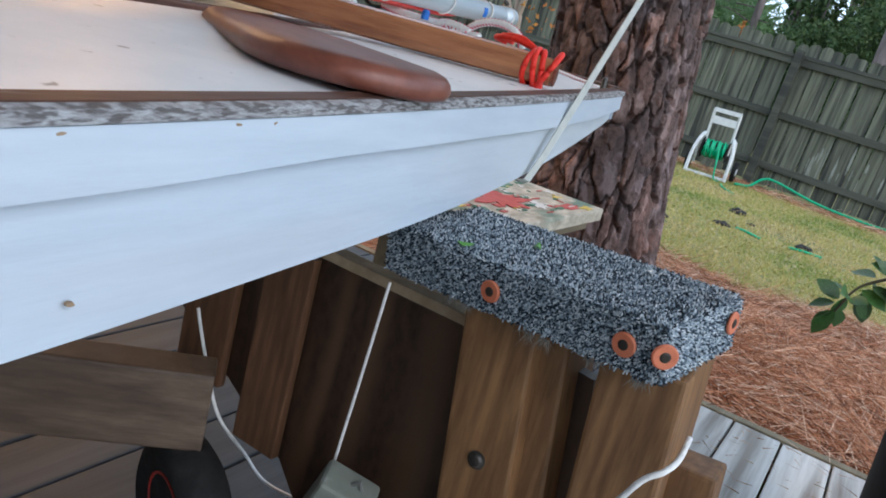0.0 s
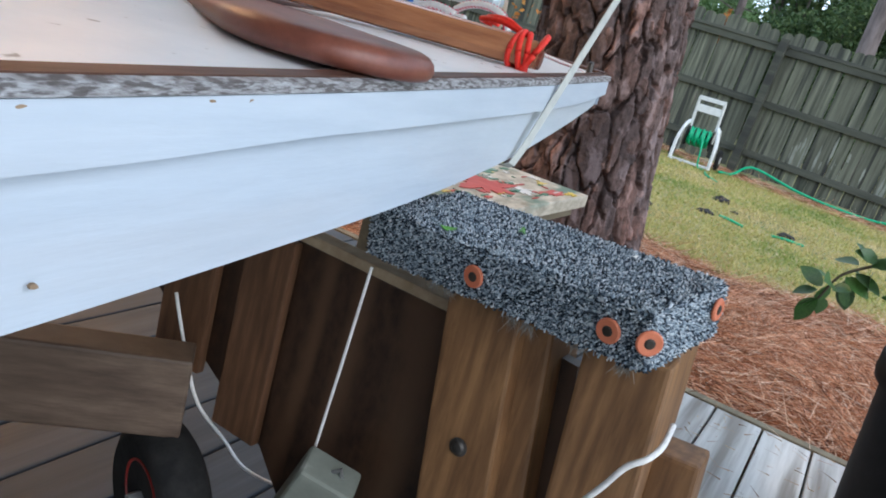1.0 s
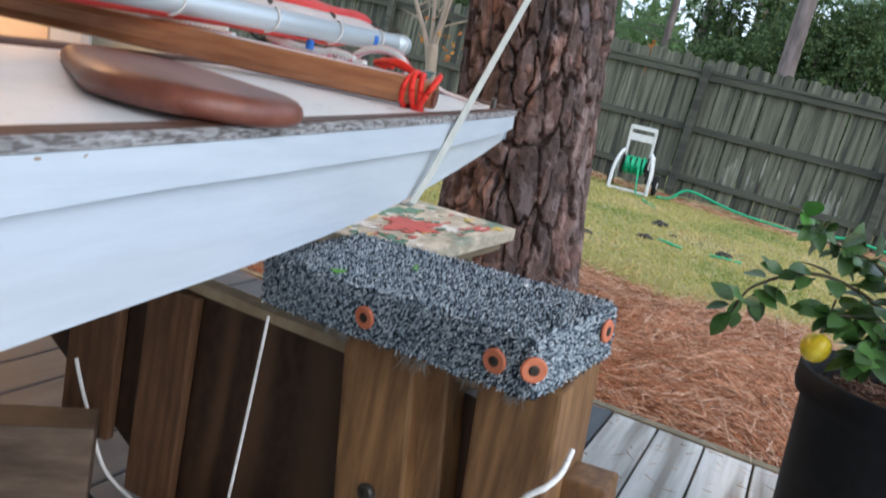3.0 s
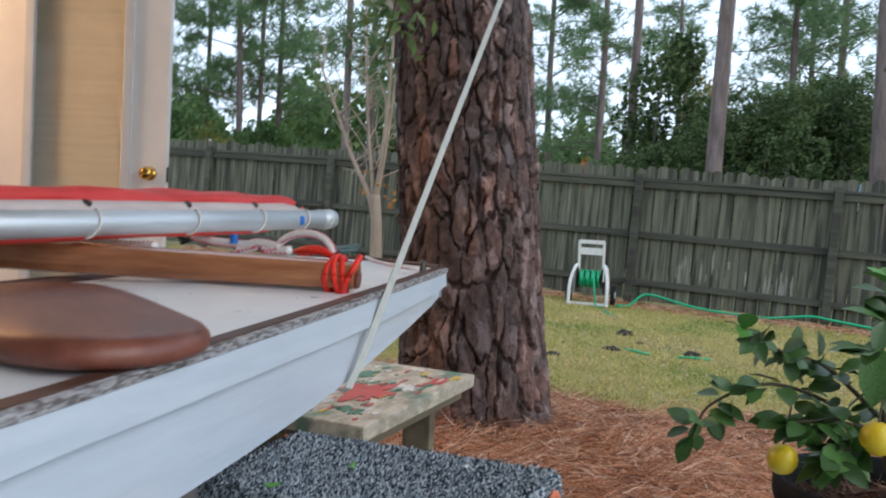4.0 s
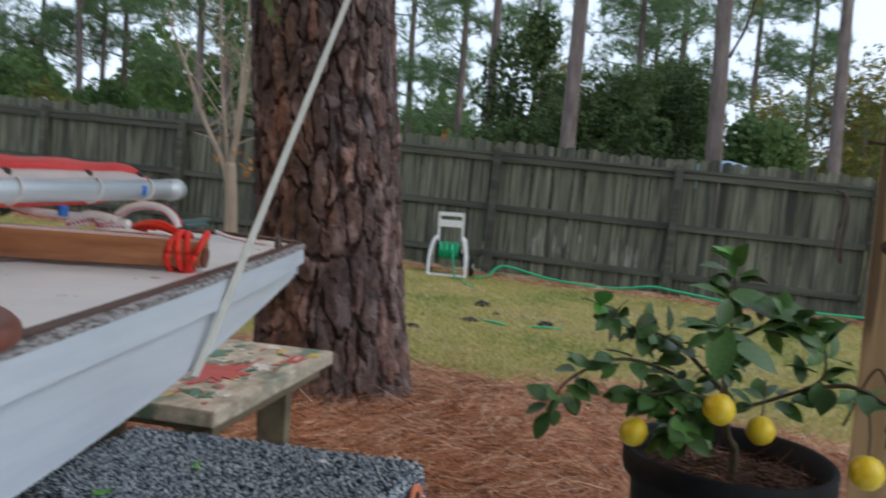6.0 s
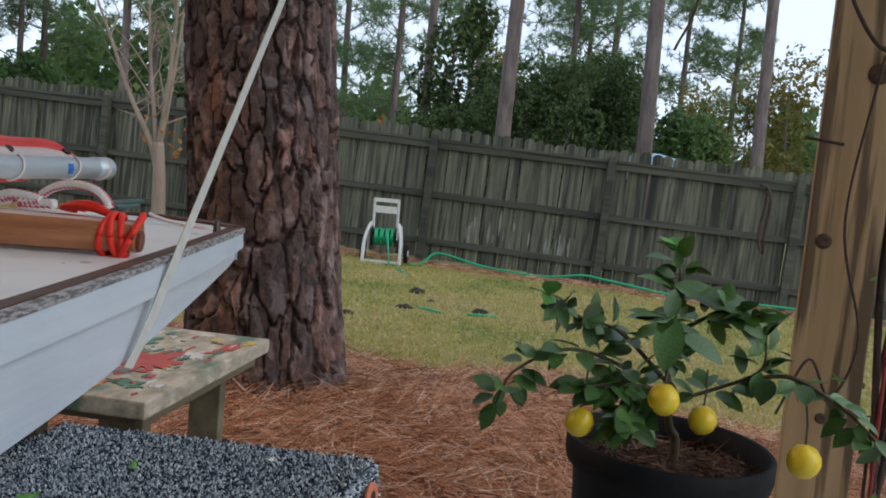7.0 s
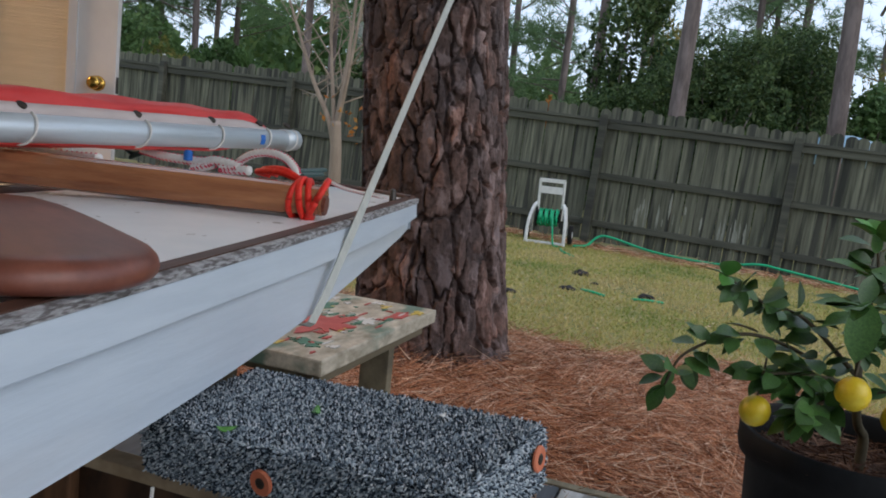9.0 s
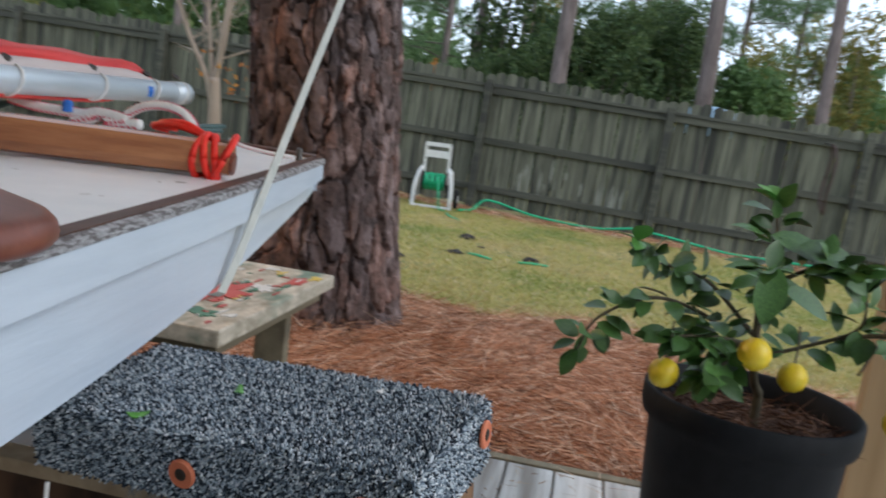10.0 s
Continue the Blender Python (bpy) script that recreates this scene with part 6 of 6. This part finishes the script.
BR = [
    [(0.315, 2.0, 0.66), (0.30, 2.0, 0.80), (0.31, 2.0, 0.92), (0.297, 2.0, 1.00)],
    [(0.31, 2.0, 0.68), (0.22, 1.96, 0.76), (0.10, 1.90, 0.80), (0.0, 1.86, 0.755), (-0.03, 1.85, 0.69)],
    [(0.30, 2.0, 0.74), (0.20, 1.98, 0.83), (0.11, 1.94, 0.86), (0.05, 1.90, 0.90)],
    [(0.31, 2.0, 0.76), (0.27, 1.88, 0.86), (0.25, 1.74, 0.90)],
    [(0.32, 2.0, 0.70), (0.40, 2.0, 0.735), (0.47, 1.96, 0.79), (0.47, 1.95, 0.86)],
    [(0.45, 1.98, 0.765), (0.52, 1.92, 0.79), (0.60, 1.88, 0.75), (0.66, 1.86, 0.70)],
    [(0.30, 2.0, 0.72), (0.20, 1.92, 0.74), (0.13, 1.86, 0.74)],
    [(0.31, 2.0, 0.84), (0.38, 1.93, 0.90), (0.42, 1.88, 0.90)],
    [(0.31, 2.0, 0.70), (0.24, 1.90, 0.70), (0.20, 1.84, 0.68)],
]
part("trunk", tube(curve_pts([root, fork * 0.6, W(BR[0][0]), W(BR[0][1])], 6), [0.011 - 0.00025 * k for k in range(19)], 8), M["stem"], lemon, smooth=True)
for bi, br in enumerate(BR):
    cp = curve_pts([W(p) for p in br], 8)
    part("branch", tube(cp, list(np.linspace(0.0050, 0.0022, len(cp))), 6), M["stem"], lemon, smooth=True)
    count = (32, 38, 38, 28, 26, 28, 34, 24, 32)[bi]
    for k in range(count):
        i = int((0.22 + 0.78 * k / count) * (len(cp) - 1))
        tan = (cp[min(i + 1, len(cp) - 1)] - cp[max(i - 1, 0)]).normalized()
        side_v = Vector((random.gauss(0, 1), random.gauss(-0.1, 0.9), random.gauss(-0.15, 0.55)))
        dv = tan * random.uniform(0.1, 0.8) + side_v.normalized()
        start = cp[i] + side_v.normalized() * 0.012
        leaf_at(start, dv, random.uniform(0.036, 0.064))
    tipd = (cp[-1] - cp[-3]).normalized()
    for k in range(3):
        leaf_at(cp[-1], tipd + 0.7 * Vector((random.gauss(0, 1), random.gauss(0, 1), random.gauss(0, 0.5))), random.uniform(0.045, 0.065), bi in (0, 2) and k < 3)
# a few large leaves nearer the camera
leaf_at(W((0.255, 1.74, 0.91)), (-0.05, -0.25, -1.0), 0.098, False, 0.2)
leaf_at(W((0.275, 1.74, 0.875)), (0.9, -0.2, -0.35), 0.080, False, 0.2)
leaf_at(W((0.33, 1.92, 0.93)), (1, -0.2, -0.15), 0.115, False, 0.3)
leaf_at(W((0.29, 1.96, 0.94)), (1.0, -0.3, -0.25), 0.12, False, 0.2)
leaf_at(W((0.29, 1.97, 0.93)), (-0.8, -0.2, 0.35), 0.08, False, 0.2)
leaf_at(W((0.40, 1.90, 0.90)), (0.7, 0, -0.75), 0.08, False, 0.2)
for p, s in (((0.129, 1.86, 0.672), 0.028), ((0.279, 1.868, 0.732), 0.030), ((0.366, 1.93, 0.686), 0.028), ((0.532, 1.85, 0.655), 0.031)):
    bm = lathe([(0.002, -1.14), (0.16, -1.08), (0.30, -0.98), (0.62, -0.78), (0.88, -0.42), (0.97, 0.0), (0.90, 0.40), (0.66, 0.76), (0.34, 0.95), (0.12, 1.01), (0.002, 1.02)], 20)
    for q in bm.verts:
        q.co *= s * (1 + 0.03 * noise.noise(q.co * 2 + Vector(p) * 9))
    part("lemon", bm, M["lemon"], lemon, "ripe yellow lemon", True, Matrix.Translation(W(p)) @ pose(0, 0, 0, random.uniform(-25, 25), random.uniform(-25, 25), 0))
    part("fruit_stalk", tube([W(p) + Vector((0, 0, s)), W(p) + Vector((0.006, 0.02, s + 0.03)), W(p) + Vector((0.01, 0.05, s + 0.06))], 0.0022, 6), M["stem"], lemon)

# ---------------- porch post with vines ----------------
post = thing("porch_post", pose(0.815, 2.49, DECK, 0, 0, -16), "thick treated lumber porch post with knots", "post")
bm = box(-0.083, 0.083, -0.083, 0.083, 0.0, 2.75, 0.006)
part("timber", bm, M["post_wood"], post)
for x, z, r in ((-0.045, 0.945, 0.019), (0.03, 1.36, 0.026), (0.0, 0.50, 0.014)):
    part("knot", lathe([(0.002, 0), (r * 0.5, 0.0025), (r, 0.001), (r * 1.02, -0.003)], 18), M["knot"], post, "dark oval knot", True, pose(x, -0.0835, z, 90))
vine = thing("climbing_vine", pose(0.08, 0, 0), "leafless twisted vine climbing beside the post", "vine")
random.seed(8)
for k in range(7):
    ctrl = []
    for j in range(9):
        z = 0.1 + j * 0.30
        ctrl.append((0.845 + 0.03 * math.sin(j * 1.1 + k * 1.7) + 0.012 * k - 0.02, 2.40 + 0.03 * math.cos(j * 1.3 + k), z))
    part("stem", tube(curve_pts(ctrl, 6), random.uniform(0.004, 0.009), 6), M["vine"], vine, smooth=True)
part("tendril", tube(curve_pts([(0.60, 2.40, 0.60), (0.66, 2.392, 0.75), (0.72, 2.39, 0.66), (0.76, 2.37, 0.82), (0.70, 2.385, 1.1), (0.74, 2.38, 1.5)], 8), 0.0035, 6), M["vine"], vine, smooth=True)
part("twig", tube(curve_pts([(0.62, 2.36, 1.68), (0.66, 2.37, 1.60), (0.72, 2.37, 1.52), (0.80, 2.38, 1.50)], 8), [0.004 + 0.0001 * k for k in range(25)], 6), M["vine"], vine, smooth=True)
part("twig", tube([(0.60, 2.44, 1.30), (0.68, 2.40, 1.285)], 0.004, 6), M["vine"], vine, smooth=True)
part("red_stake", tube([(0.835, 2.36, 0.1), (0.825, 2.36, 0.8), (0.85, 2.36, 1.35)], 0.005, 8), M["red_vine"], vine, "red stake among the stems")
n = 46
c = np.stack([rng.normal(0.86, 0.06, n), rng.normal(2.36, 0.04, n), rng.uniform(0.35, 1.9, n)], -1)
v, f = leaf_soup(c, 0.045, 0.5, 0.4)
put("leaves", soup("leaves", v, f, M["leaf_mid"]), vine, label="sparse green leaves")

# leaf sprays hanging from above into the view
for nm, c0, n, spread, size, mat in (("hanging_foliage", (-1.447, 3.3, 1.947), 70, (0.09, 0.06, 0.10), 0.080, M["leaf_mid"]), ("hanging_foliage", (0.40, 2.53, 1.66), 9, (0.05, 0.03, 0.04), 0.075, M["leaf_gold"])):
    hf = thing(nm, pose(*c0), "green leaves on a twig hanging from above", "foliage", "hanging leaf sprays")
    part("twig", tube(curve_pts([(0.06, 0.02, 0.9), (0.03, 0.0, 0.4), (0.0, 0, 0.0), (-0.05, 0.0, -0.15)], 6), 0.004, 6), M["stem"], hf)
    v, f = leaf_soup(rng.normal(0, 1, (n, 3)) * spread + (0, 0, 0.03), size, 0.42, 0.9)
    put("leaves", soup("leaves", v, f, mat), hf)
